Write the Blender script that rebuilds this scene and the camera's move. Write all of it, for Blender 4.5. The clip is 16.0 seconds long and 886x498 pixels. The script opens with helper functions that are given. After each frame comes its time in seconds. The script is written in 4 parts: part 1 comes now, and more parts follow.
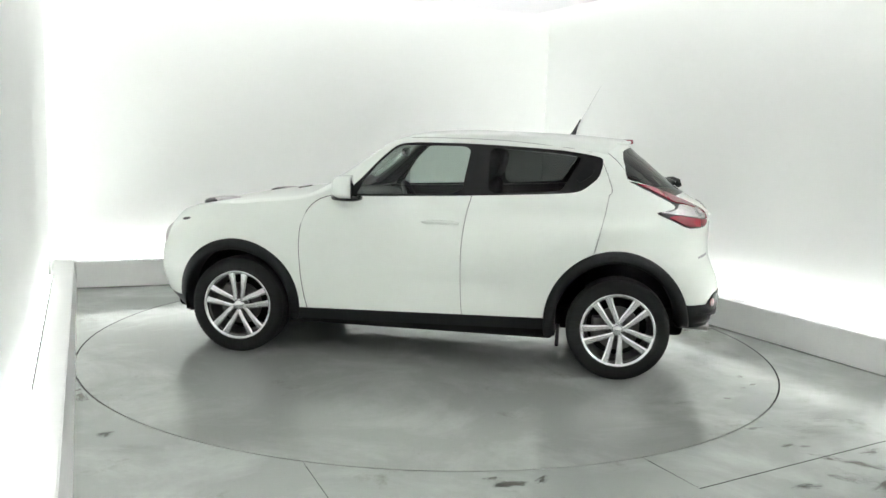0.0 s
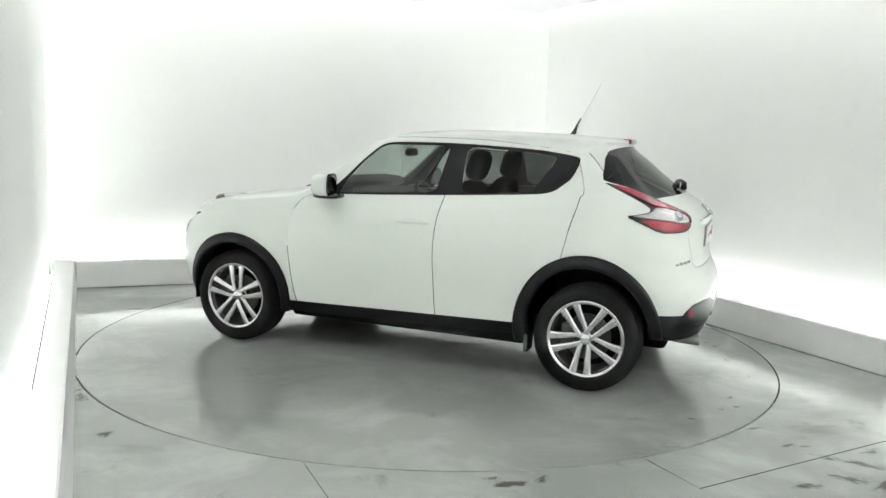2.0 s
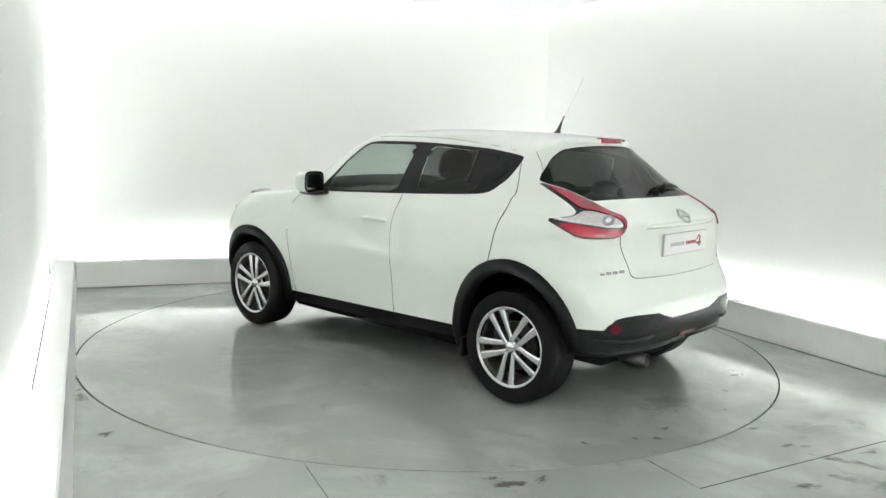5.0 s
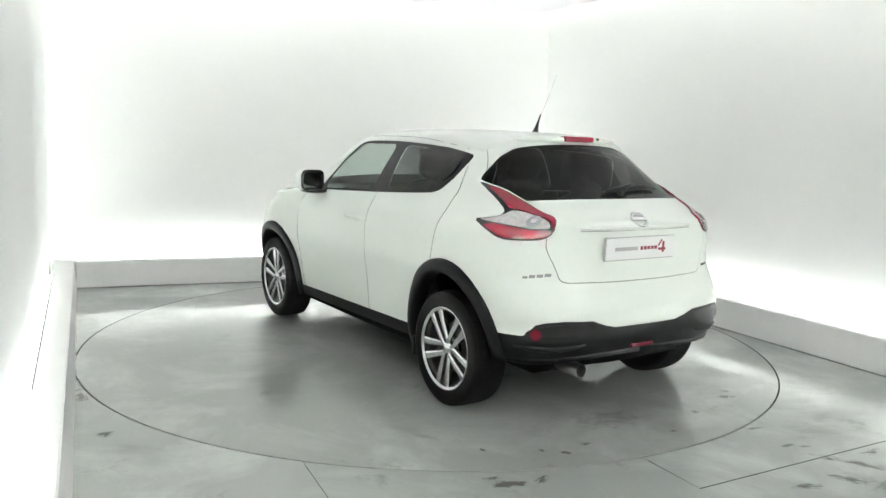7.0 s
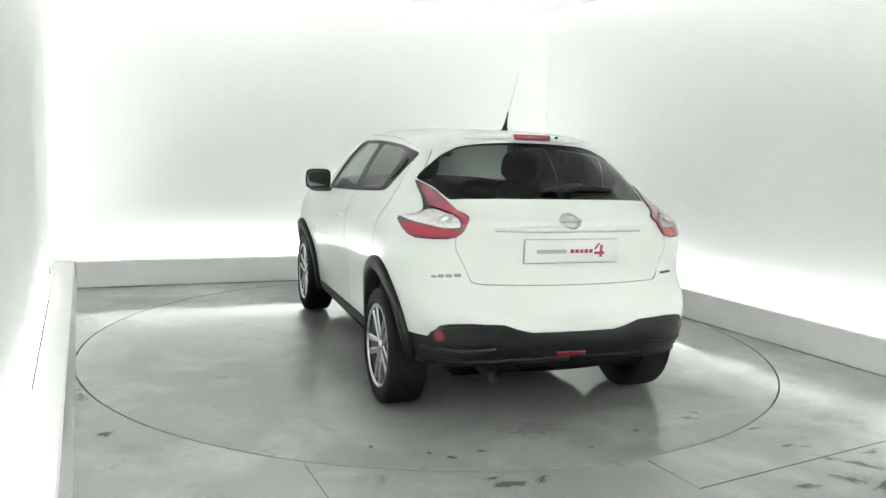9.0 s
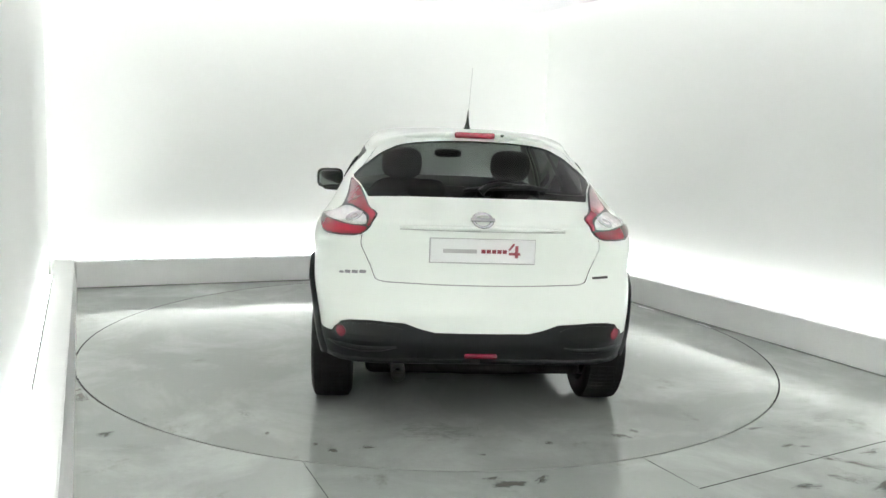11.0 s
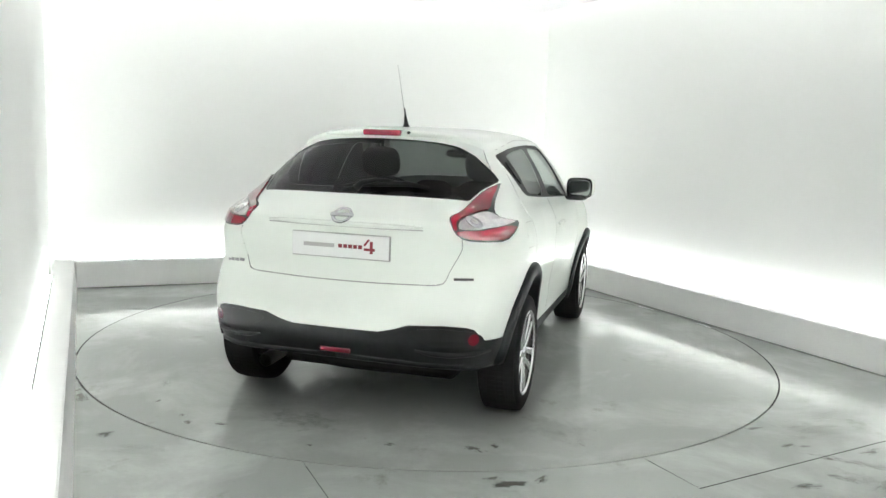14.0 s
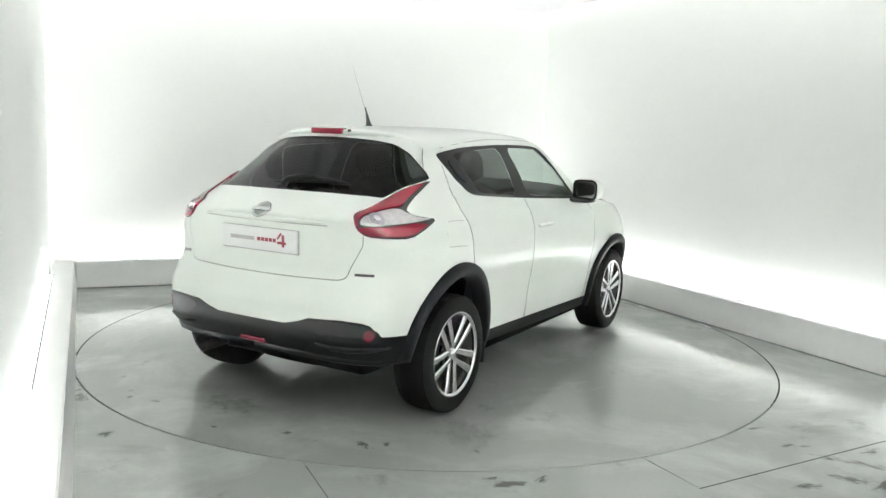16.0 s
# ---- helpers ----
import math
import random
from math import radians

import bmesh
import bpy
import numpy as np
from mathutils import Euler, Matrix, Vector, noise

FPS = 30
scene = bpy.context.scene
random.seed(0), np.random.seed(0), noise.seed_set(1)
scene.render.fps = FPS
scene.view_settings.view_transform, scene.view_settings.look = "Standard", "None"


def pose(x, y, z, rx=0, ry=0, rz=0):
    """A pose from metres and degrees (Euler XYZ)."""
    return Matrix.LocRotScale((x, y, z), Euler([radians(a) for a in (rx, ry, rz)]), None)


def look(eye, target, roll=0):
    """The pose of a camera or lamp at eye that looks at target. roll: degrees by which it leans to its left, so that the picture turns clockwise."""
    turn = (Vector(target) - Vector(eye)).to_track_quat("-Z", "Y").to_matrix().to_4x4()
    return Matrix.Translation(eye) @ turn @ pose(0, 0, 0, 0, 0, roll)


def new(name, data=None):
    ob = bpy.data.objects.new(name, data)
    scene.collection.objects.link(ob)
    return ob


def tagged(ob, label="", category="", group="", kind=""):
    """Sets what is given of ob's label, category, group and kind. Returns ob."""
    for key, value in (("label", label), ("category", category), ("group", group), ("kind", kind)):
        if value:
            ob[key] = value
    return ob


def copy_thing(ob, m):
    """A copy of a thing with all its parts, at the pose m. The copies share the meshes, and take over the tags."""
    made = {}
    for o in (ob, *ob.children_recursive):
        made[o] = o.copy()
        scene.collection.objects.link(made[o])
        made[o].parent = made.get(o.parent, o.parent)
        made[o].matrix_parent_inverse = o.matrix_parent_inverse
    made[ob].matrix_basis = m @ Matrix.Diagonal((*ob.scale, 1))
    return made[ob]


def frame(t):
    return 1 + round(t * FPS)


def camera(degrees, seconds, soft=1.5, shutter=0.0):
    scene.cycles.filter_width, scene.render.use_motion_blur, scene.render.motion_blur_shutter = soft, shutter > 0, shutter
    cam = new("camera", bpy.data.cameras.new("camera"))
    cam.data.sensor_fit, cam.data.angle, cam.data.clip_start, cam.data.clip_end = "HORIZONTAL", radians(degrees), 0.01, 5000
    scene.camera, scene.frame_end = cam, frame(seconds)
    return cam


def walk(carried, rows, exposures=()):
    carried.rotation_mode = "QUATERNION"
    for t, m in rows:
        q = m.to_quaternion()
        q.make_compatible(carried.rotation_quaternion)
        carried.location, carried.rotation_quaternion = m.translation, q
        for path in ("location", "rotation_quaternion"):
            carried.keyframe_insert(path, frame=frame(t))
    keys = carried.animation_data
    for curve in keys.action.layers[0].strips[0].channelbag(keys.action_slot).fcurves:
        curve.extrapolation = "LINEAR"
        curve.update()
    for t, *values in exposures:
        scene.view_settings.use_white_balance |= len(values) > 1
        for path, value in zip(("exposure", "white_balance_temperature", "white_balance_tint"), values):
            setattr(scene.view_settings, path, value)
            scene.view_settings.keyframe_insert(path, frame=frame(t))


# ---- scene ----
cam = camera(58.0, 16.0, soft=1.5)
EYE = (0.0, -5.8875, 1.4888)
VIEW = (EYE[0] + 0.012655, EYE[1] + 0.990628, EYE[2] - 0.135998)
HOLD = look(EYE, VIEW, 2.0)
walk(cam, [(0.0, HOLD), (16.0, HOLD)], exposures=[(0.0, 0.54), (16.0, 0.54)])

# heading of the turntable and the car, degrees, second by second
TURN = [170.89, 164.25, 157.53, 150.72, 143.84, 136.89, 129.89, 122.84, 115.75, 108.63, 101.49, 94.33, 87.17, 80.02, 72.87, 65.75, 58.65]
CAR_ON_TABLE = (-0.0565, -0.1087)

# ---- world: the booth is closed, only a breath of grey outside ----
world = bpy.data.worlds.new("world")
scene.world = world
world.use_nodes = True
world.node_tree.nodes["Background"].inputs["Color"].default_value = (0.8, 0.85, 0.82, 1)
world.node_tree.nodes["Background"].inputs["Strength"].default_value = 0.02
COVE_LIGHT = 8.5
# unseen fill behind the camera, added to brighten the car's near side
FILL_LIGHT = 450.0
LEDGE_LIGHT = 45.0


# ---- materials ----
def material(name, colour, rough=0.5, metal=0.0, grain=0.0, grain_size=40.0, stain=0.0, stain_size=2.0, relief=0.0, coat=0.0, rough_var=0.0,
             spec=0.5):
    m = bpy.data.materials.new(name)
    m.use_nodes = True
    nt = m.node_tree
    b = nt.nodes["Principled BSDF"]
    b.inputs["Base Color"].default_value = (*colour, 1)
    b.inputs["Roughness"].default_value = rough
    b.inputs["Metallic"].default_value = metal
    b.inputs["Specular IOR Level"].default_value = spec
    b.inputs["Coat Weight"].default_value = coat
    b.inputs["Coat Roughness"].default_value = 0.12
    geo = nt.nodes.new("ShaderNodeTexCoord")
    fine = nt.nodes.new("ShaderNodeTexNoise")
    fine.inputs["Scale"].default_value = grain_size
    fine.inputs["Detail"].default_value = 5
    nt.links.new(geo.outputs["Object"], fine.inputs["Vector"])
    wide = nt.nodes.new("ShaderNodeTexNoise")
    wide.inputs["Scale"].default_value = stain_size
    wide.inputs["Detail"].default_value = 5
    wide.inputs["Roughness"].default_value = 0.56
    nt.links.new(geo.outputs["Object"], wide.inputs["Vector"])
    if grain or stain:
        add = nt.nodes.new("ShaderNodeMath")
        add.operation = "MULTIPLY_ADD"
        nt.links.new(fine.outputs["Fac"], add.inputs[0])
        add.inputs[1].default_value = grain * 2
        add.inputs[2].default_value = 1 - grain - stain
        add2 = nt.nodes.new("ShaderNodeMath")
        add2.operation = "MULTIPLY_ADD"
        nt.links.new(wide.outputs["Fac"], add2.inputs[0])
        add2.inputs[1].default_value = stain * 2
        nt.links.new(add.outputs[0], add2.inputs[2])
        mul = nt.nodes.new("ShaderNodeVectorMath")
        mul.operation = "SCALE"
        mul.inputs[0].default_value = colour
        nt.links.new(add2.outputs[0], mul.inputs["Scale"])
        nt.links.new(mul.outputs[0], b.inputs["Base Color"])
    if rough_var:
        rv = nt.nodes.new("ShaderNodeMapRange")
        rv.inputs["From Min"].default_value, rv.inputs["From Max"].default_value = 0.30, 0.70
        rv.inputs["To Min"].default_value, rv.inputs["To Max"].default_value = max(0.02, rough - rough_var), rough + rough_var
        nt.links.new(wide.outputs["Fac"], rv.inputs["Value"])
        nt.links.new(rv.outputs[0], b.inputs["Roughness"])
    if relief:
        bp = nt.nodes.new("ShaderNodeBump")
        bp.inputs["Strength"].default_value = relief
        bp.inputs["Distance"].default_value = 0.002
        nt.links.new(fine.outputs["Fac"], bp.inputs["Height"])
        nt.links.new(bp.outputs[0], b.inputs["Normal"])
    return m


def glow(name, colour, strength):
    m = bpy.data.materials.new(name)
    m.use_nodes = True
    b = m.node_tree.nodes["Principled BSDF"]
    b.inputs["Base Color"].default_value = (0.8, 0.8, 0.8, 1)
    b.inputs["Emission Color"].default_value = (*colour, 1)
    b.inputs["Emission Strength"].default_value = strength
    return m


def glass(name, tint, through_share, ior=1.5):
    """Thin car glass: a tinted clear sheet with a gloss that grows at a slant."""
    m = bpy.data.materials.new(name)
    m.use_nodes = True
    nt = m.node_tree
    nt.nodes.remove(nt.nodes["Principled BSDF"])
    out = nt.nodes["Material Output"]
    clear = nt.nodes.new("ShaderNodeBsdfTransparent")
    clear.inputs["Color"].default_value = (*[c * through_share for c in tint], 1)
    gloss = nt.nodes.new("ShaderNodeBsdfGlossy")
    gloss.inputs["Roughness"].default_value = 0.03
    fres = nt.nodes.new("ShaderNodeFresnel")
    fres.inputs["IOR"].default_value = ior
    mix = nt.nodes.new("ShaderNodeMixShader")
    nt.links.new(fres.outputs[0], mix.inputs[0])
    nt.links.new(clear.outputs[0], mix.inputs[1])
    nt.links.new(gloss.outputs[0], mix.inputs[2])
    nt.links.new(mix.outputs[0], out.inputs["Surface"])
    return m


WALL = material("painted wall", (0.89, 0.905, 0.88), 0.6, grain=0.01, stain=0.03, stain_size=0.8, relief=0.05)
LEDGE = material("painted ledge", (0.90, 0.905, 0.89), 0.5, grain=0.03, stain=0.06, stain_size=3.0, grain_size=60)
CEIL = material("ceiling panel", (0.84, 0.81, 0.84), 0.7, grain=0.02, stain=0.03)


def epoxy(name, colour, rough):
    """Damp sealed floor: mirror-smooth coat, dull dried patches, brown dirt and fine grit."""
    m = bpy.data.materials.new(name)
    m.use_nodes = True
    nt = m.node_tree
    b = nt.nodes["Principled BSDF"]
    b.inputs["Specular IOR Level"].default_value = 0.95
    co = nt.nodes.new("ShaderNodeTexCoord")

    def noise(size, detail, harsh, warp=0.0):
        n = nt.nodes.new("ShaderNodeTexNoise")
        n.inputs["Scale"].default_value = size
        n.inputs["Detail"].default_value = detail
        n.inputs["Roughness"].default_value = harsh
        n.inputs["Distortion"].default_value = warp
        nt.links.new(co.outputs["Object"], n.inputs["Vector"])
        return n.outputs["Fac"]

    def span(src, lo, hi, to_lo, to_hi):
        r = nt.nodes.new("ShaderNodeMapRange")
        r.inputs["From Min"].default_value, r.inputs["From Max"].default_value = lo, hi
        r.inputs["To Min"].default_value, r.inputs["To Max"].default_value = to_lo, to_hi
        nt.links.new(src, r.inputs["Value"])
        return r.outputs[0]

    def blend(fac, a, c):
        x = nt.nodes.new("ShaderNodeMix")
        x.data_type = "RGBA"
        nt.links.new(fac, x.inputs[0])
        if isinstance(a, tuple):
            x.inputs[6].default_value = (*a, 1)
        else:
            nt.links.new(a, x.inputs[6])
        x.inputs[7].default_value = (*c, 1)
        return x.outputs[2]

    dry = noise(1.15, 9, 0.66, 0.5)
    dirt = noise(2.3, 10, 0.72, 0.2)
    grit = noise(60, 4, 0.6)
    shade = blend(span(dry, 0.47, 0.66, 0.0, 0.8), colour, tuple(c * 1.35 for c in colour))
    shade = blend(span(dirt, 0.60, 0.74, 0.0, 0.55), shade, (0.12, 0.105, 0.085))
    shade = blend(span(grit, 0.60, 0.80, 0.0, 0.25), shade, tuple(c * 0.45 for c in colour))
    nt.links.new(shade, b.inputs["Base Color"])
    add = nt.nodes.new("ShaderNodeMath")
    nt.links.new(span(dry, 0.40, 0.64, rough - 0.02, rough + 0.12), add.inputs[0])
    nt.links.new(span(dirt, 0.55, 0.80, 0.0, 0.04), add.inputs[1])
    nt.links.new(add.outputs[0], b.inputs["Roughness"])
    bp = nt.nodes.new("ShaderNodeBump")
    bp.inputs["Strength"].default_value = 0.12
    bp.inputs["Distance"].default_value = 0.002
    nt.links.new(noise(9, 6, 0.6), bp.inputs["Height"])
    nt.links.new(bp.outputs[0], b.inputs["Normal"])
    return m


FLOOR = epoxy("grey epoxy floor", (0.32, 0.337, 0.32), 0.115)
DISC = epoxy("turntable epoxy", (0.31, 0.324, 0.307), 0.09)
PIT = material("dark gap", (0.008, 0.008, 0.008), 0.85, spec=0.05)
DARK_LINE = material("dark grey line", (0.17, 0.17, 0.165), 0.7, grain=0.2)


def grime(name, colour, strength, size):
    """Dirt that thins out towards the rim of its patch and breaks up in specks."""
    m = bpy.data.materials.new(name)
    m.use_nodes = True
    nt = m.node_tree
    b = nt.nodes["Principled BSDF"]
    b.inputs["Base Color"].default_value = (*colour, 1)
    b.inputs["Roughness"].default_value = 0.4
    co = nt.nodes.new("ShaderNodeTexCoord")
    ln = nt.nodes.new("ShaderNodeVectorMath")
    ln.operation = "LENGTH"
    nt.links.new(co.outputs["Object"], ln.inputs[0])
    info = nt.nodes.new("ShaderNodeObjectInfo")
    sh = nt.nodes.new("ShaderNodeVectorMath")
    sh.operation = "MULTIPLY_ADD"
    sh.inputs[1].default_value = (1, 1, 1)
    sc = nt.nodes.new("ShaderNodeMath")
    sc.operation = "MULTIPLY"
    sc.inputs[1].default_value = 37.0
    nt.links.new(info.outputs["Random"], sc.inputs[0])
    nt.links.new(co.outputs["Object"], sh.inputs[0])
    nt.links.new(sc.outputs[0], sh.inputs[2])
    no = nt.nodes.new("ShaderNodeTexNoise")
    no.inputs["Scale"].default_value = size
    no.inputs["Detail"].default_value = 6
    no.inputs["Roughness"].default_value = 0.65
    nt.links.new(sh.outputs[0], no.inputs["Vector"])
    fall = nt.nodes.new("ShaderNodeMapRange")
    fall.inputs["From Min"].default_value, fall.inputs["From Max"].default_value = 0.15, 1.0
    fall.inputs["To Min"].default_value, fall.inputs["To Max"].default_value = 0.16, -0.25
    nt.links.new(ln.outputs["Value"], fall.inputs["Value"])
    add = nt.nodes.new("ShaderNodeMath")
    nt.links.new(no.outputs["Fac"], add.inputs[0])
    nt.links.new(fall.outputs[0], add.inputs[1])
    step = nt.nodes.new("ShaderNodeMapRange")
    step.inputs["From Min"].default_value, step.inputs["From Max"].default_value = 0.50, 0.68
    step.inputs["To Max"].default_value = strength
    nt.links.new(add.outputs[0], step.inputs["Value"])
    nt.links.new(step.outputs[0], b.inputs["Alpha"])
    return m


GRIME = grime("dark grime", (0.06, 0.048, 0.036), 0.85, 2.9)
FILM = grime("thin dirt film", (0.13, 0.115, 0.10), 0.22, 5.0)
COVE = glow("cove light", (0.975, 0.985, 0.985), COVE_LIGHT)
COVE_FILL = glow("added fill cove light", (0.975, 0.985, 0.985), FILL_LIGHT)
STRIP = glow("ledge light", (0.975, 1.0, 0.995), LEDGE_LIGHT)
STRIP_NARROW = glow("narrow ledge light", (0.975, 1.0, 0.995), LEDGE_LIGHT * 2.6)
PAINT = material("white car paint", (0.825, 0.865, 0.812), 0.34, coat=0.55, stain=0.01, stain_size=3)
CLAD = material("black textured plastic", (0.008, 0.0085, 0.0095), 0.48, grain=0.15, grain_size=300, relief=0.15, spec=0.14)
TRIM = material("satin black trim", (0.007, 0.007, 0.0075), 0.4, spec=0.18)
GLOSSBLACK = material("gloss black trim", (0.012, 0.012, 0.013), 0.15, coat=0.3)
RUBBER = material("tyre rubber", (0.009, 0.009, 0.0095), 0.75, grain=0.2, grain_size=120, relief=0.3, spec=0.12)
ALLOY = material("silver alloy", (0.56, 0.56, 0.565), 0.25, metal=0.95, grain=0.03)
STEEL = material("brake steel", (0.075, 0.072, 0.07), 0.5, metal=0.8, grain=0.15)
CHROME = material("chrome", (0.55, 0.55, 0.56), 0.12, metal=1.0)
PIPE = material("dull pipe steel", (0.34, 0.335, 0.33), 0.28, metal=1.0, grain=0.1)
BADGE = material("dull chrome lettering", (0.30, 0.30, 0.31), 0.3, metal=0.8)
SEAMMAT = material("panel gap and garnish shade", (0.44, 0.44, 0.43), 0.8)
REFLEX = material("dark red reflector", (0.125, 0.004, 0.014), 0.25, coat=0.3, grain=0.1, grain_size=200)
RED = material("red lamp plastic", (0.25, 0.008, 0.026), 0.14, coat=0.9, grain=0.12, grain_size=140)
CLEAR = material("clear lamp plastic", (0.74, 0.71, 0.71), 0.16, metal=0.45, coat=0.7, grain=0.35, grain_size=38, relief=0.6)
LAMPDARK = material("lamp housing", (0.018, 0.016, 0.018), 0.3, coat=0.1, spec=0.25)
CLOTH = material("dark seat cloth", (0.035, 0.035, 0.037), 0.9, grain=0.2, grain_size=200, relief=0.2)
CABIN = material("cabin plastic", (0.05, 0.05, 0.052), 0.7, grain=0.1, grain_size=150)
LINER = material("pale headliner", (0.45, 0.44, 0.42), 0.9, grain=0.05)
PLATE = material("white plate", (0.80, 0.81, 0.80), 0.35, stain=0.03)
INKGREY = material("grey print", (0.45, 0.44, 0.44), 0.5)
INKRED = material("red print", (0.25, 0.03, 0.045), 0.5)
MIRROR = material("mirror glass", (0.26, 0.275, 0.275), 0.10, metal=1.0)
GLASS = glass("clear side glass", (0.92, 1.0, 0.95), 0.72)
PRIVACY = glass("privacy glass", (0.95, 1.0, 0.97), 0.20, 1.3)


# ---- building helpers ----
def thing(name, label, category, m=None, group="", kind=""):
    ob = tagged(new(name), label, category, group, kind)
    if m is not None:
        ob.matrix_basis = m
    return ob


def part(name, made, mat, parent=None, label="", smooth=False, normals=None):
    """Links a bmesh, or a pair of vertices and faces, as one mesh object."""
    me = bpy.data.meshes.new(name)
    if isinstance(made, tuple):
        me.from_pydata(*[[tuple(q) for q in made[0]], [], made[1]])
    else:
        made.to_mesh(me)
        made.free()
    me.materials.append(mat)
    for p in me.polygons:
        p.use_smooth = smooth
    if normals is not None:
        me.normals_split_custom_set_from_vertices(normals)
    ob = new(name, me)
    if parent is not None:
        ob.parent = parent
    if label:
        tagged(ob, label)
    return ob


def box(bm, x0, x1, y0, y1, z0, z1, bevel=0.0, m=None):
    r = bmesh.ops.create_cube(bm, size=1)
    mm = Matrix.Translation(((x0 + x1) / 2, (y0 + y1) / 2, (z0 + z1) / 2)) @ Matrix.Diagonal((x1 - x0, y1 - y0, z1 - z0, 1))
    bmesh.ops.transform(bm, matrix=(m or Matrix()) @ mm, verts=r["verts"])
    if bevel:
        es = list({e for v in r["verts"] for e in v.link_edges})
        bmesh.ops.bevel(bm, geom=es, offset=bevel, segments=3, profile=0.5, affect="EDGES")
    return bm


def boxed(*dims, bevel=0.0, m=None):
    return box(bmesh.new(), *dims, bevel=bevel, m=m)


def tube(points, radius, sides=10, cap=True):
    """A round bar along points; radius a number or one for each point."""
    pts = [Vector(q) for q in points]
    rr = radius if isinstance(radius, (list, tuple)) else [radius] * len(pts)
    vs, fs = [], []
    for i, q in enumerate(pts):
        d = (pts[min(i + 1, len(pts) - 1)] - pts[max(i - 1, 0)]).normalized()
        u = d.orthogonal().normalized() if abs(d.z) < 0.9 else Vector((1, 0, 0)).cross(d).normalized()
        if abs(d.z) < 0.9:
            u = d.cross(Vector((0, 0, 1))).normalized()
        w = d.cross(u)
        for k in range(sides):
            an = 2 * math.pi * k / sides
            vs.append(q + rr[i] * (math.cos(an) * u + math.sin(an) * w))
    for i in range(len(pts) - 1):
        for k in range(sides):
            a, b = i * sides + k, i * sides + (k + 1) % sides
            fs.append((a, b, b + sides, a + sides))
    if cap:
        fs.append(tuple(range(sides))[::-1])
        fs.append(tuple(range((len(pts) - 1) * sides, len(pts) * sides)))
    return vs, fs


def lathe(profile, steps, axis_y=True):
    """Turns a profile of (radius, offset) round the y axis."""
    vs, fs = [], []
    n = len(profile)
    for k in range(steps):
        an = 2 * math.pi * k / steps
        for r, o in profile:
            vs.append((r * math.cos(an), o, r * math.sin(an)))
    for k in range(steps):
        k2 = (k + 1) % steps
        for i in range(n - 1):
            fs.append((k * n + i, k2 * n + i, k2 * n + i + 1, k * n + i + 1))
    return vs, fs


def inside(poly, x, y):
    hit = False
    j = len(poly) - 1
    for i in range(len(poly)):
        (xi, yi), (xj, yj) = poly[i], poly[j]
        if (yi > y) != (yj > y) and x < (xj - xi) * (y - yi) / (yj - yi) + xi:
            hit = not hit
        j = i
    return hit


def cdt(points, loops):
    """Triangulates points with the loops as fixed edges; gives vertices and triangles."""
    from mathutils.geometry import delaunay_2d_cdt
    vs = [Vector(q) for q in points]
    es = []
    for loop, closed in loops:
        s = len(vs)
        vs += [Vector(q) for q in loop]
        es += [(s + i, s + i + 1) for i in range(len(loop) - 1)]
        if closed:
            es.append((s + len(loop) - 1, s))
    r = delaunay_2d_cdt(vs, es, [], 0, 1e-5)
    return [tuple(v) for v in r[0]], [tuple(f) for f in r[2]]


# ---- the booth ----
def line_meet(a, b, c, d):
    a, b, c, d = (Vector(q) for q in (a, b, c, d))
    r, s = b - a, d - c
    k = (c - a).cross(s) / r.cross(s)
    return a + r * k


BACK = ((-3.290, 1.440), (1.144, 3.238))
RIGHT = ((1.144, 3.238), (3.084, -0.674))
LEFT = ((-1.422, -2.806), (-3.290, 1.440))
FRONTWALL = ((6.35, -5.3), (-0.55, -8.1))


def pushed(line, d):
    a, b = Vector(line[0]), Vector(line[1])
    n = Vector((-(b - a).y, (b - a).x)).normalized() * d
    return a + n, b + n


def ring(d):
    """The booth's plan, the walls' lines pushed outwards by d."""
    b, r, f, l = pushed(BACK, d), pushed(RIGHT, d), pushed(FRONTWALL, d - 0.22), pushed(LEFT, d)
    return [line_meet(*b, *l), line_meet(*b, *r), line_meet(*r, *f), line_meet(*f, *l)]


def prism(poly_in, poly_out, z0, z1):
    """A wall between two plan edges, each of two points."""
    vs = [(*poly_in[0], z0), (*poly_in[1], z0), (*poly_out[1], z0), (*poly_out[0], z0)]
    vs += [(v[0], v[1], z1) for v in vs]
    return vs, [(0, 1, 2, 3), (7, 6, 5, 4), (0, 4, 5, 1), (1, 5, 6, 2), (2, 6, 7, 3), (3, 7, 4, 0)]


def cut(p, q, s):
    return Vector(p).lerp(Vector(q), s)


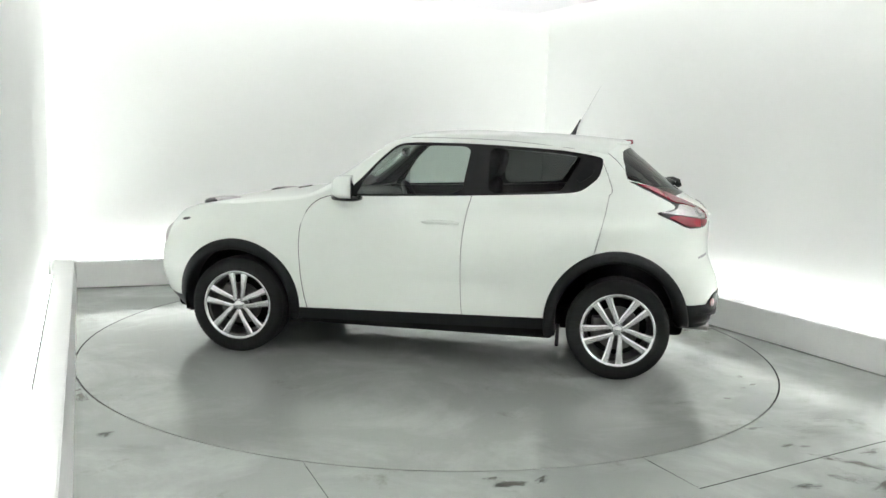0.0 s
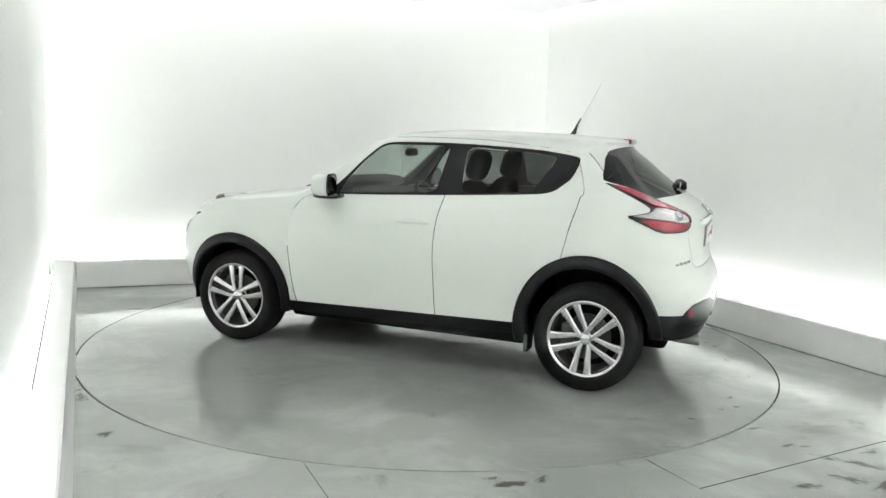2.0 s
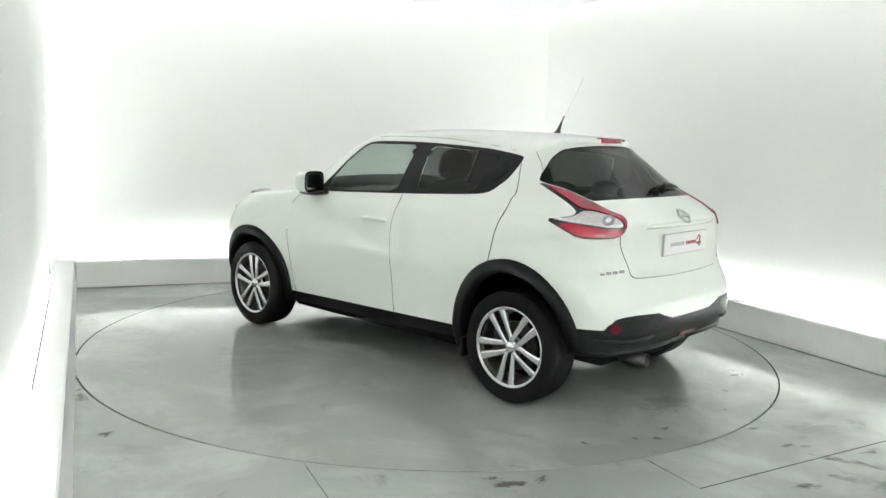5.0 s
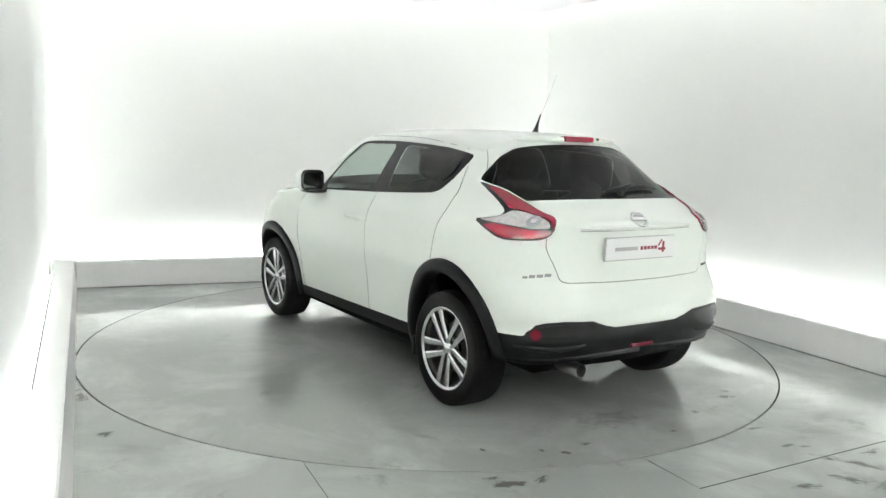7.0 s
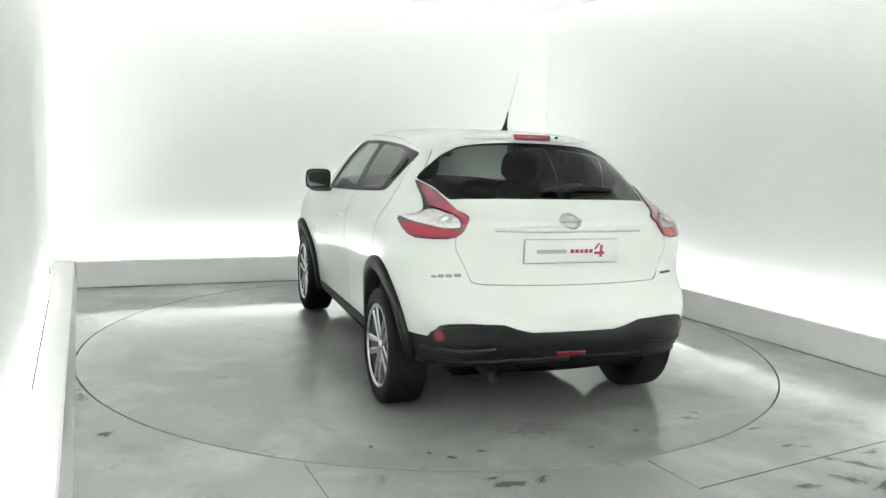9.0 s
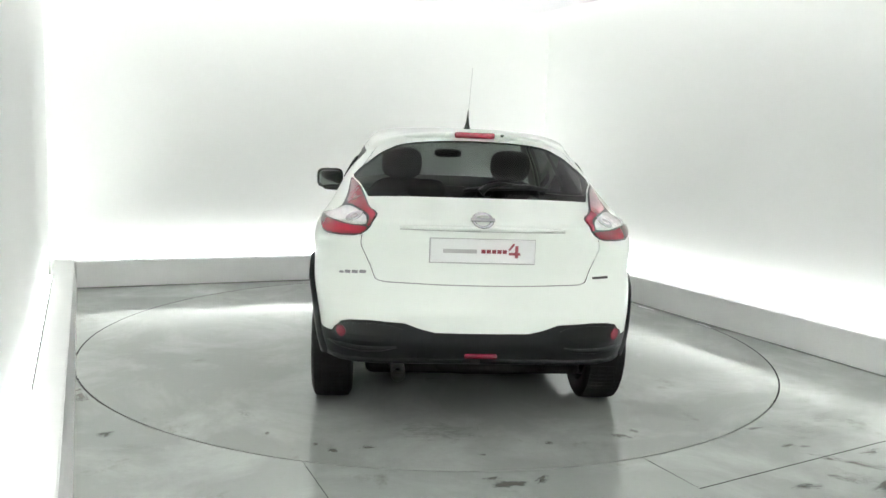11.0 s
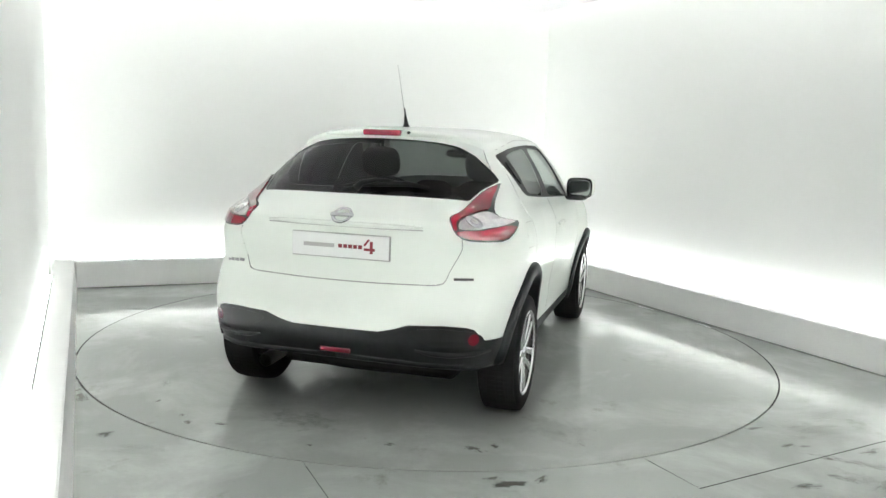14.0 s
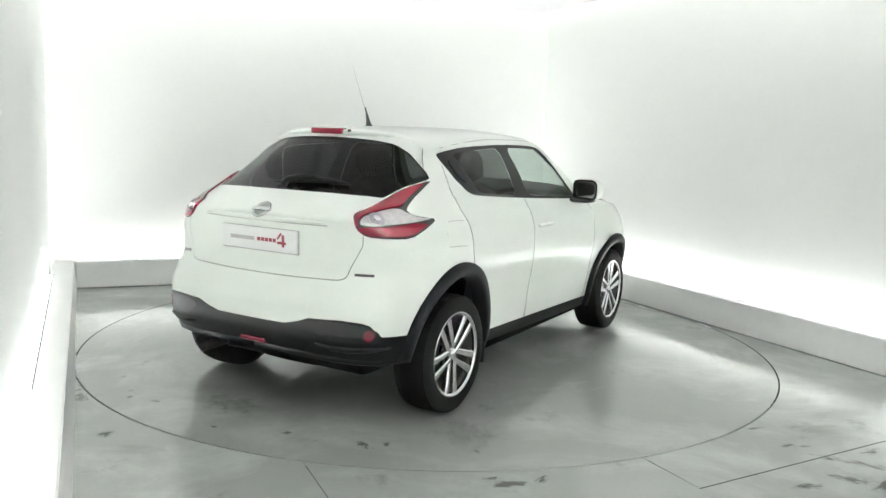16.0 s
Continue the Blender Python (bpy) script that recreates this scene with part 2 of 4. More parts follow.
def booth():
    wi, wo = ring(0.22), ring(0.40)
    for i, nm in enumerate(("wall_north", "wall_east", "wall_south", "wall_west")):
        j = (i + 1) % 4
        tagged(part(nm, prism((wi[i], wi[j]), (wo[i], wo[j]), -0.3, 3.3), WALL), "smooth white painted booth wall washed by hidden light", "wall", kind="structure")
    # ledges along three walls, and an added one on the unseen south side
    li, lo, back, wide = ring(0.0), ring(0.158), ring(0.05), ring(0.186)
    for i, j, nm, s in ((0, 1, "ledge_north", 1.0), (1, 2, "ledge_east", 1.0), (0, 3, "ledge_west", 0.80), (2, 3, "added_south_ledge", 0.75)):
        a, b = li[i], cut(li[i], li[j], s)
        c, d = lo[i], cut(lo[i], lo[j], s)
        if nm == "ledge_west":
            c, d = wide[i], cut(wide[i], wide[j], s)
        bm = bmesh.new()
        vs, fs = prism((a, b), (c, d), -0.02, 0.25)
        if nm == "ledge_west":
            # this ledge's face leans back a little
            vs[4], vs[5] = (*cut(a, back[i], 0.3), 0.25), (*cut(back[i], back[j], s), 0.25)
        bv = [bm.verts.new(v) for v in vs]
        for f in fs:
            bm.faces.new([bv[k] for k in f])
        bmesh.ops.recalc_face_normals(bm, faces=bm.faces)
        bmesh.ops.bevel(bm, geom=[e for e in bm.edges if abs(e.verts[0].co.z - 0.25) < 1e-4 and abs(e.verts[1].co.z - 0.25) < 1e-4], offset=0.006, segments=2, affect="EDGES")
        tagged(part(nm, bm, LEDGE), "low off-white painted ledge hiding a light strip", "ledge", kind="structure")
    # light strips in the slot behind the ledges, and above the edge of the hung ceiling
    si, so, sw = ring(0.163), ring(0.212), ring(0.190)
    ci, co = ring(-0.58), ring(-0.50)
    # the last strip, along the unseen south wall, is added as fill
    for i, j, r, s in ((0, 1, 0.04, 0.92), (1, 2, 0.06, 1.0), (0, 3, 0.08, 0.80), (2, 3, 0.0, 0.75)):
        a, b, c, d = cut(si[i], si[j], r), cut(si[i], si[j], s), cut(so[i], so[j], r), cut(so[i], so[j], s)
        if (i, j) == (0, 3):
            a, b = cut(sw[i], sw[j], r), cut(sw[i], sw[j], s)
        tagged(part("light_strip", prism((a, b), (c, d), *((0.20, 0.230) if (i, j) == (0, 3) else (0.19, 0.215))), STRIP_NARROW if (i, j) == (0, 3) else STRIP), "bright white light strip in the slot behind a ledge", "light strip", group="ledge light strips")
    # south run is added fill, far stronger than the other coves
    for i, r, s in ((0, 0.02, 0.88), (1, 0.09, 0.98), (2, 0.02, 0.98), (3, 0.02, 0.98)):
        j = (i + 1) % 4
        tagged(part("cove_light", prism((cut(ci[i], ci[j], r), cut(ci[i], ci[j], s)), (cut(co[i], co[j], r), cut(co[i], co[j], s)), 2.878, 2.908), COVE_FILL if i == 2 else COVE),
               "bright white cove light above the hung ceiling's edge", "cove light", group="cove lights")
    # slot floor, hung ceiling and soffit
    pi = ring(-0.35)
    vs = [(*v, 2.82) for v in pi] + [(*v, 2.875) for v in pi]
    tagged(part("ceiling", (vs, [(0, 1, 2, 3), (7, 6, 5, 4)] + [(i, i + 4, (i + 1) % 4 + 4, (i + 1) % 4) for i in range(4)]), CEIL),
           "pale hung ceiling panel with lit edges", "ceiling", kind="structure")
    vs = [(*v, 3.3) for v in wo] + [(*v, 3.4) for v in wo]
    tagged(part("ceiling_soffit", (vs, [(0, 1, 2, 3), (7, 6, 5, 4)] + [(i, i + 4, (i + 1) % 4 + 4, (i + 1) % 4) for i in range(4)]), WALL),
           "white ceiling above the hung panel", "ceiling", kind="structure")
    return wi


TABLE_R = 2.435


def circle(r, n=128):
    return [(r * math.cos(2 * math.pi * k / n), r * math.sin(2 * math.pi * k / n)) for k in range(n)]


def strip(points, w):
    """A narrow closed outline along an open line of points."""
    pts = [Vector(q) for q in points]
    lft, rgt = [], []
    for i, q in enumerate(pts):
        d = (pts[min(i + 1, len(pts) - 1)] - pts[max(i - 1, 0)]).normalized()
        n = Vector((-d.y, d.x)) * w / 2
        lft.append(q + n)
        rgt.append(q - n)
    return [tuple(q) for q in lft + rgt[::-1]]


def ground():
    wo = ring(0.40)
    gap = circle(TABLE_R + 0.011)
    joints = [strip([(-0.562, -2.385), (-0.401, -2.739), (-0.10, -3.40)], 0.003), strip([(1.035, -2.19), (1.215, -2.543), (2.404, -1.889), (3.6, -1.23)], 0.007)]
    holes = [gap] + joints
    outer = [tuple(v) for v in wo]
    vs, fs = cdt([], [(outer, True)] + [(h, True) for h in holes])
    keep = []
    for f in fs:
        c = [sum(vs[k][i] for k in f) / 3 for i in (0, 1)]
        if inside(outer, *c) and not any(inside(h, *c) for h in holes):
            keep.append(f)
    tagged(part("floor", ([(x, y, 0.0) for x, y in vs], keep), FLOOR), "polished grey epoxy floor with scuffs and grime", "floor", kind="structure")
    tagged(part("floor_slab", ([(*v, -0.03) for v in outer] + [(*v, -0.3) for v in outer], [(0, 1, 2, 3), (7, 6, 5, 4)] + [(i, i + 4, (i + 1) % 4 + 4, (i + 1) % 4) for i in range(4)]), PIT), "dark slab seen in the floor joints", "floor", kind="structure")
    table = thing("turntable", "round grey epoxy turntable set flush in the floor", "turntable")
    c = circle(TABLE_R, 160)
    m = len(c)
    vs = [(x, y, 0.0) for x, y in c] + [(x, y, -0.025) for x, y in c]
    fs = [tuple(range(m)), tuple(range(2 * m - 1, m - 1, -1))] + [(i, i + m, (i + 1) % m + m, (i + 1) % m) for i in range(m)]
    part("platform", (vs, fs), DISC, table)
    for x, y, rx, ry, an in ((-2.20, 0.61, 0.055, 0.03, 40), (-2.12, 0.70, 0.03, 0.02, 10), (-2.00, -0.86, 0.09, 0.045, 70), (-1.93, -0.95, 0.05, 0.03, 20), (-2.10, -0.46, 0.05, 0.03, 100),
                             (-2.16, 0.45, 0.06, 0.03, 90), (-1.7, 1.1, 0.12, 0.05, 30), (-1.55, -1.3, 0.15, 0.06, 130), (-1.95, 0.1, 0.35, 0.22, 80), (-1.6, -1.2, 0.4, 0.25, 40),
                             (-1.98, 0.95, 0.04, 0.02, 15), (-1.75, -1.35, 0.05, 0.02, 60), (-2.25, -0.1, 0.04, 0.02, 80)):
        smudge(table, x, y, rx, ry, an, GRIME if rx < 0.1 else FILM, "dark scuff mark on the turntable")
    # scuffs and dirt on the fixed floor
    for k, (x, y, rx, ry, an) in enumerate(((-1.57, -2.12, 0.06, 0.07, 0), (0.38, -2.56, 0.16, 0.06, 10), (0.52, -2.50, 0.08, 0.04, 60), (1.76, -1.76, 0.09, 0.03, 12), (1.84, -2.0, 0.07, 0.03, 30),
                                            (1.93, -2.0, 0.05, 0.025, 10), (2.0, -2.16, 0.16, 0.05, -30), (2.05, -2.4, 0.3, 0.10, -50), (2.2, -2.25, 0.2, 0.08, -40), (-1.93, -1.59, 0.14, 0.06, -60),
                                            (2.12, -2.22, 0.17, 0.06, -35), (2.24, -2.05, 0.12, 0.04, 30), (1.95, -2.39, 0.15, 0.06, -20), (1.72, -2.49, 0.12, 0.05, 15), (2.1, -2.45, 0.18, 0.08, 40), (-2.0, -1.47, 0.07, 0.03, 60), (0.30, -2.50, 0.07, 0.03, 20),
                                            (2.35, -1.5, 0.5, 0.22, 30), (-1.35, -2.3, 0.25, 0.12, 0), (2.1, -1.75, 0.4, 0.2, 20))):
        tagged(smudge(None, x, y, rx, ry, an, GRIME if rx < 0.2 else FILM), "dark grime mark on the grey epoxy floor", "stain", group="floor stains")
    # thin dark line along the foot of the ledges, and the joint along the west ledge's top
    a, b = ring(-0.007), ring(0.0)
    for i, j, s in ((0, 1, 1.0), (1, 2, 1.0)):
        tagged(part("trim", prism((a[i], cut(a[i], a[j], s)), (b[i], cut(b[i], b[j], s)), -0.01, 0.007), DARK_LINE), "dark sealant line at the foot of a ledge", "trim", kind="structure")
    a, b = ring(0.173), ring(0.179)
    tagged(part("trim", prism((cut(a[0], a[3], 0.115), cut(a[0], a[3], 0.41)), (cut(b[0], b[3], 0.115), cut(b[0], b[3], 0.41)), 0.245, 0.253), DARK_LINE), "dark joint along the top of a ledge", "trim", kind="structure")
    return table


def smudge(parent, x, y, rx, ry, an, mat, label=""):
    pts = [(math.cos(2 * math.pi * k / 20) * (0.9 + 0.1 * math.sin(3 * k)), math.sin(2 * math.pi * k / 20) * (0.9 + 0.1 * math.cos(2 * k)), 0) for k in range(20)]
    ob = part("stain", (pts, [tuple(range(20))]), mat, parent, label)
    ob.matrix_basis = Matrix.Translation((x, y, 0.0015)) @ Matrix.Rotation(radians(an), 4, "Z") @ Matrix.Diagonal((rx * 1.15, ry * 1.15, 1, 1))
    return ob


# ---- body surface: half widths, ends and corner curves of the car, car frame x forward, y left ----
def lerp_table(tab, v):
    """Smooth interpolation in a table of (key, value), key ascending."""
    if v <= tab[0][0]:
        return tab[0][1]
    if v >= tab[-1][0]:
        return tab[-1][1]
    n = len(tab)
    for i in range(n - 1):
        if v <= tab[i + 1][0]:
            break
    def slope(k):
        if k == 0:
            return (tab[1][1] - tab[0][1]) / (tab[1][0] - tab[0][0])
        if k == n - 1:
            return (tab[k][1] - tab[k - 1][1]) / (tab[k][0] - tab[k - 1][0])
        a = (tab[k][1] - tab[k - 1][1]) / (tab[k][0] - tab[k - 1][0])
        b = (tab[k + 1][1] - tab[k][1]) / (tab[k + 1][0] - tab[k][0])
        return 0.0 if a * b <= 0 else 2 * a * b / (a + b)
    (x0, y0), (x1, y1) = tab[i], tab[i + 1]
    h = x1 - x0
    u = (v - x0) / h
    return (y0 * (1 + 2 * u) * (1 - u) ** 2 + slope(i) * h * u * (1 - u) ** 2
            + y1 * u * u * (3 - 2 * u) + slope(i + 1) * h * u * u * (u - 1))


SIDE = [(0.18, 0.75), (0.35, 0.800), (0.50, 0.815), (0.62, 0.825), (0.75, 0.843), (0.92, 0.848), (1.02, 0.832), (1.12, 0.785),
        (1.20, 0.752), (1.30, 0.705), (1.40, 0.645), (1.47, 0.597), (1.52, 0.55)]
REAR = [(0.25, -1.80), (0.38, -1.90), (0.50, -1.945), (0.62, -1.94), (0.72, -1.90), (0.80, -1.875), (0.95, -1.865), (1.06, -1.865), (1.12, -1.81),
        (1.19, -1.70), (1.30, -1.555), (1.40, -1.435), (1.47, -1.345), (1.53, -1.30)]
FRONT = [(0.22, 1.93), (0.40, 2.06), (0.55, 2.09), (0.75, 2.04), (0.90, 1.93), (1.00, 1.80), (1.10, 1.75)]
EDGE = [(-1.50, 1.335), (-1.15, 1.425), (-0.87, 1.47), (-0.35, 1.505), (0.10, 1.505), (0.25, 1.47), (0.42, 1.34), (0.58, 1.20), (0.68, 1.125), (0.85, 1.065),
        (1.15, 1.03), (1.45, 0.985)]
CREST = [(-1.42, 1.515), (-1.25, 1.535), (-0.90, 1.555), (-0.30, 1.565), (0.05, 1.545), (0.25, 1.49), (0.45, 1.37), (0.65, 1.235), (0.82, 1.125),
         (1.15, 1.085), (1.45, 1.035), (1.75, 0.965), (2.0, 0.86)]
SPAN = 1.25


def bump(v, c, w):
    return math.exp(-((v - c) / w) ** 2)


def width(x, z):
    y = lerp_table(SIDE, z)
    y += 0.030 * (bump(x, 1.27, 0.42) + bump(x, -1.30, 0.45)) * bump(z, 0.70, 0.26)
    y += 0.022 * bump(z, 1.02, 0.12) * max(0.0, min(1.0, (-0.7 - x) / 0.6))
    # the doors' lower panels are hollowed under a soft crease
    k = max(0.0, min(1.0, (0.625 - z) / 0.055))
    f = max(0.0, min(1.0, (z - 0.34) / 0.20))
    y -= 0.005 * k * k * (3 - 2 * k) * f * f * (3 - 2 * f) * bump(x, -0.05, 0.72)
    return y


def corner(z):
    """Where the rear corner begins, its depth and its power."""
    k = max(0.0, min(1.0, (z - 0.95) / 0.3))
    depth = 0.50 + 0.08 * k
    low = max(0.0, min(1.0, (0.80 - z) / 0.2))
    return lerp_table(REAR, z) + depth, depth, 3.0 - 0.5 * k + 0.8 * low


def nose(z):
    return lerp_table(FRONT, z) - 0.62, 0.62, 2.3


def skin(a, z):
    """A point of the left body skin. a: x along the side; past the corners it goes on round the ends."""
    c, depth, n = corner(z)
    if a < c:
        q = min(1.0, (c - a) / SPAN) * math.pi / 2
        x = c - depth * math.sin(q) ** (2 / n)
        return x, width(x, z) * max(0.0, math.cos(q)) ** (2 / n), z
    c, depth, n = nose(z)
    if a > c:
        q = min(1.0, (a - c) / SPAN) * math.pi / 2
        x = c + depth * math.sin(q) ** (2 / n)
        return x, width(x, z) * max(0.0, math.cos(q)) ** (2 / n), z
    return a, width(a, z), z


def side_a(x, z):
    """The a of a point of the skin that the side view shows at x."""
    c, depth, n = corner(z)
    if x < c:
        return c - SPAN * math.asin(min(1.0, ((c - x) / depth)) ** (n / 2)) * 2 / math.pi
    c, depth, n = nose(z)
    if x > c:
        return c + SPAN * math.asin(min(1.0, ((x - c) / depth)) ** (n / 2)) * 2 / math.pi
    return x


def rear_a(y, z):
    """The a of a point of the skin that the rear view shows at y."""
    c = corner(z)[0]
    lo, hi = c - SPAN, c
    for _ in range(40):
        mid = (lo + hi) / 2
        if skin(mid, z)[1] < y:
            lo = mid
        else:
            hi = mid
    return (lo + hi) / 2


def skin_normal(a, z):
    e = 0.004
    p, q = Vector(skin(a + e, z)), Vector(skin(a - e, z))
    r, s = Vector(skin(a, z + e)), Vector(skin(a, z - e))
    n = (q - p).cross(r - s)
    return n.normalized() if n.length > 1e-9 else Vector((-1, 0, 0))


def on_skin(a, z, lift=0.0):
    return Vector(skin(a, z)) + skin_normal(a, z) * lift


def rear_mid(z):
    return corner(z)[0] - SPAN


def front_mid(z):
    return nose(z)[0] + SPAN


def ellipse(cx, cz, rx, rz, n=48):
    return [(side_a(cx + rx * math.cos(2 * math.pi * k / n), cz + rz * math.sin(2 * math.pi * k / n)), cz + rz * math.sin(2 * math.pi * k / n)) for k in range(n)]


ARCH_F, ARCH_R = (1.283, 0.330, 0.365, 0.382), (-1.247, 0.345, 0.385, 0.412)
WINDOWS = [(0.56, 1.10), (0.495, 1.17), (0.44, 1.225), (0.35, 1.335), (0.25, 1.435), (0.19, 1.457), (0.07, 1.465), (-0.296, 1.468), (-0.80, 1.449), (-1.07, 1.420), (-1.165, 1.405),
           (-1.150, 1.37), (-1.085, 1.281), (-1.03, 1.215), (-0.98, 1.188), (-0.90, 1.172), (-0.332, 1.135), (0.40, 1.10)]
PANE_F = [(0.47, 1.112), (0.43, 1.20), (0.34, 1.322), (0.24, 1.422), (0.18, 1.443), (-0.265, 1.448), (-0.225, 1.145), (0.40, 1.113)]
PANE_R = [(-0.40, 1.152), (-0.385, 1.446), (-0.80, 1.426), (-0.975, 1.405), (-0.925, 1.29), (-0.86, 1.186)]
LAMP = [(-1.315, 1.268), (-1.41, 1.230), (-1.55, 1.178), (-1.66, 1.128), (-1.64, 1.104), (-1.55, 1.092), (-1.42, 1.078), (-1.565, 1.035), (-1.72, 0.990), (-1.91, 0.988), (-2.07, 0.994),
        (-2.118, 1.03), (-2.095, 1.085), (-2.05, 1.109), (-1.94, 1.130), (-1.775, 1.175), (-1.57, 1.230)]
LAMP_TOP = [(-1.40, 1.250), (-1.57, 1.225), (-1.775, 1.171), (-1.94, 1.126), (-2.045, 1.105), (-2.088, 1.083), (-2.110, 1.045), (-2.092, 1.042), (-2.07, 1.074), (-2.02, 1.094), (-1.92, 1.112),
            (-1.78, 1.132), (-1.685, 1.138), (-1.575, 1.184), (-1.43, 1.235)]
LAMP_MID = [(-1.46, 1.080), (-1.57, 1.085), (-1.655, 1.100), (-1.71, 1.126), (-1.80, 1.124), (-1.92, 1.106), (-2.015, 1.088), (-2.062, 1.068), (-2.072, 1.048), (-1.95, 1.046), (-1.84, 1.056), (-1.62, 1.068)]
LAMP_LOW = [(-1.53, 1.052), (-1.62, 1.062), (-1.80, 1.052), (-1.93, 1.041), (-2.092, 1.040), (-2.102, 1.025), (-2.065, 1.002), (-1.91, 0.996), (-1.725, 0.998), (-1.60, 1.034)]


def edge_line():
    """The upper rim of the skin as (a, z), from the rear's middle to the nose's middle."""
    rim = []
    for y, z in ((0.0, 1.520), (0.12, 1.517), (0.25, 1.508), (0.36, 1.494), (0.44, 1.476), (0.51, 1.453)):
        rim.append((rear_mid(z) if y == 0 else rear_a(y, z), z))
    x = -1.15
    while x < 1.30:
        z = lerp_table(EDGE, x)
        rim.append((side_a(x, z), z))
        x += 0.05
    last_a, last_z = rim[-1]
    for k in range(1, 13):
        z = last_z + (0.80 - last_z) * (k / 12) ** 1.6
        rim.append((last_a + (front_mid(0.80) - last_a) * k / 12, z))
    return rim


def foot_line():
    """The lower rim of the skin as (a, z), from the nose's middle to the rear's middle."""
    foot = [(front_mid(0.24), 0.24), (1.9, 0.235), (1.62, 0.235), (0.85, 0.25), (0.0, 0.268), (-0.85, 0.288), (-1.66, 0.36), (-2.1, 0.36), (rear_mid(0.37), 0.37)]
    out = []
    for (a0, z0), (a1, z1) in zip(foot, foot[1:]):
        n = max(1, int(abs(a1 - a0) / 0.06))
        out += [(a0 + (a1 - a0) * k / n, z0 + (z1 - z0) * k / n) for k in range(n)]
    return out + [foot[-1]]


def mid_line(fn, z0, z1, n=110):
    return [(fn(z0 + (z1 - z0) * k / n), z0 + (z1 - z0) * k / n) for k in range(n + 1)]


def dense(poly, step=0.05, closed=True):
    out = []
    n = len(poly)
    for i in range(n if closed else n - 1):
        (a, b), (c, d) = poly[i], poly[(i + 1) % n]
        m = max(1, int(math.hypot(c - a, d - b) / step))
        out += [(a + (c - a) * k / m, b + (d - b) * k / m) for k in range(m)]
    return out if closed else out + [poly[-1]]


def rounded(poly, rounds=2, share=0.22):
    """Softens a closed outline's corners by cutting them."""
    for _ in range(rounds):
        out = []
        n = len(poly)
        for i in range(n):
            p, q = poly[i], poly[(i + 1) % n]
            out.append((p[0] + (q[0] - p[0]) * share, p[1] + (q[1] - p[1]) * share))
            out.append((q[0] + (p[0] - q[0]) * share, q[1] + (p[1] - q[1]) * share))
        poly = out
    return poly


def eased(line):
    """Rounds the bends of an open line."""
    for _ in range(2):
        out = [line[0]]
        for p, q in zip(line, line[1:]):
            out += [(p[0] * 0.75 + q[0] * 0.25, p[1] * 0.75 + q[1] * 0.25), (p[0] * 0.25 + q[0] * 0.75, p[1] * 0.25 + q[1] * 0.75)]
        line = out + [line[-1]]
    return line


def skin_part(name, tris, pts, mat, parent, side=1, lift=0.0, label="", both=False):
    """A piece of body skin from triangles in the (a, z) plan; both: with its mirror image in one mesh."""
    ids = sorted({k for t in tris for k in t})
    idx = {k: i for i, k in enumerate(ids)}
    vs, ns, fs = [], [], []
    for s in ((1, -1) if both else (side,)):
        o = len(vs)
        for k in ids:
            n = skin_normal(*pts[k])
            q = Vector(skin(*pts[k])) + n * lift
            vs.append((q.x, 0.0 if abs(q.y) < 0.006 else q.y * s, q.z))
            ns.append((n.x, n.y * s, n.z))
        fs += [tuple(o + idx[k] for k in (t if s > 0 else t[::-1])) for t in tris]
    return part(name, (vs, fs), mat, parent, label, smooth=True, normals=ns)


def patch(outline, step=0.03):
    """Triangles that fill a closed outline in the (a, z) plan."""
    lo_a, hi_a = min(p[0] for p in outline), max(p[0] for p in outline)
    lo_z, hi_z = min(p[1] for p in outline), max(p[1] for p in outline)
    grid = []
    for i in range(int((hi_a - lo_a) / step) + 1):
        for j in range(int((hi_z - lo_z) / step) + 1):
            q = (lo_a + (i + 0.5) * step, lo_z + (j + 0.5) * step)
            if inside(outline, *q):
                grid.append(q)
    pts, tris = cdt(grid, [(dense(outline, step), True)])
    keep = [t for t in tris if inside(outline, *[sum(pts[k][i] for k in t) / 3 for i in (0, 1)])]
    return pts, [orient(t, pts) for t in keep]


def orient(t, pts):
    (a, b), (c, d), (e, f) = (pts[k] for k in t)
    return t if (c - a) * (f - b) - (d - b) * (e - a) < 0 else t[::-1]


def raised_patch(name, outline, mat, parent, side=1, lift=0.006, depth=0.012, step=0.03, label=""):
    """A skin-hugging solid: the outline's patch lifted, with a rim that goes back into the body."""
    pts, tris = patch(outline, step)
    rim = dense(outline, step)
    vs, fs = [], []
    for q in pts:
        w = on_skin(*q, lift)
        vs.append((w.x, w.y * side, w.z))
    fs = [t if side > 0 else t[::-1] for t in tris]
    o = len(vs)
    n = len(rim)
    for q in rim:
        for l in (lift, lift - depth):
            w = on_skin(*q, l)
            vs.append((w.x, w.y * side, w.z))
    for i in range(n):
        j = (i + 1) % n
        fs.append((o + 2 * i, o + 2 * i + 1, o + 2 * j + 1, o + 2 * j))
    return part(name, (vs, fs), mat, parent, label, smooth=False)


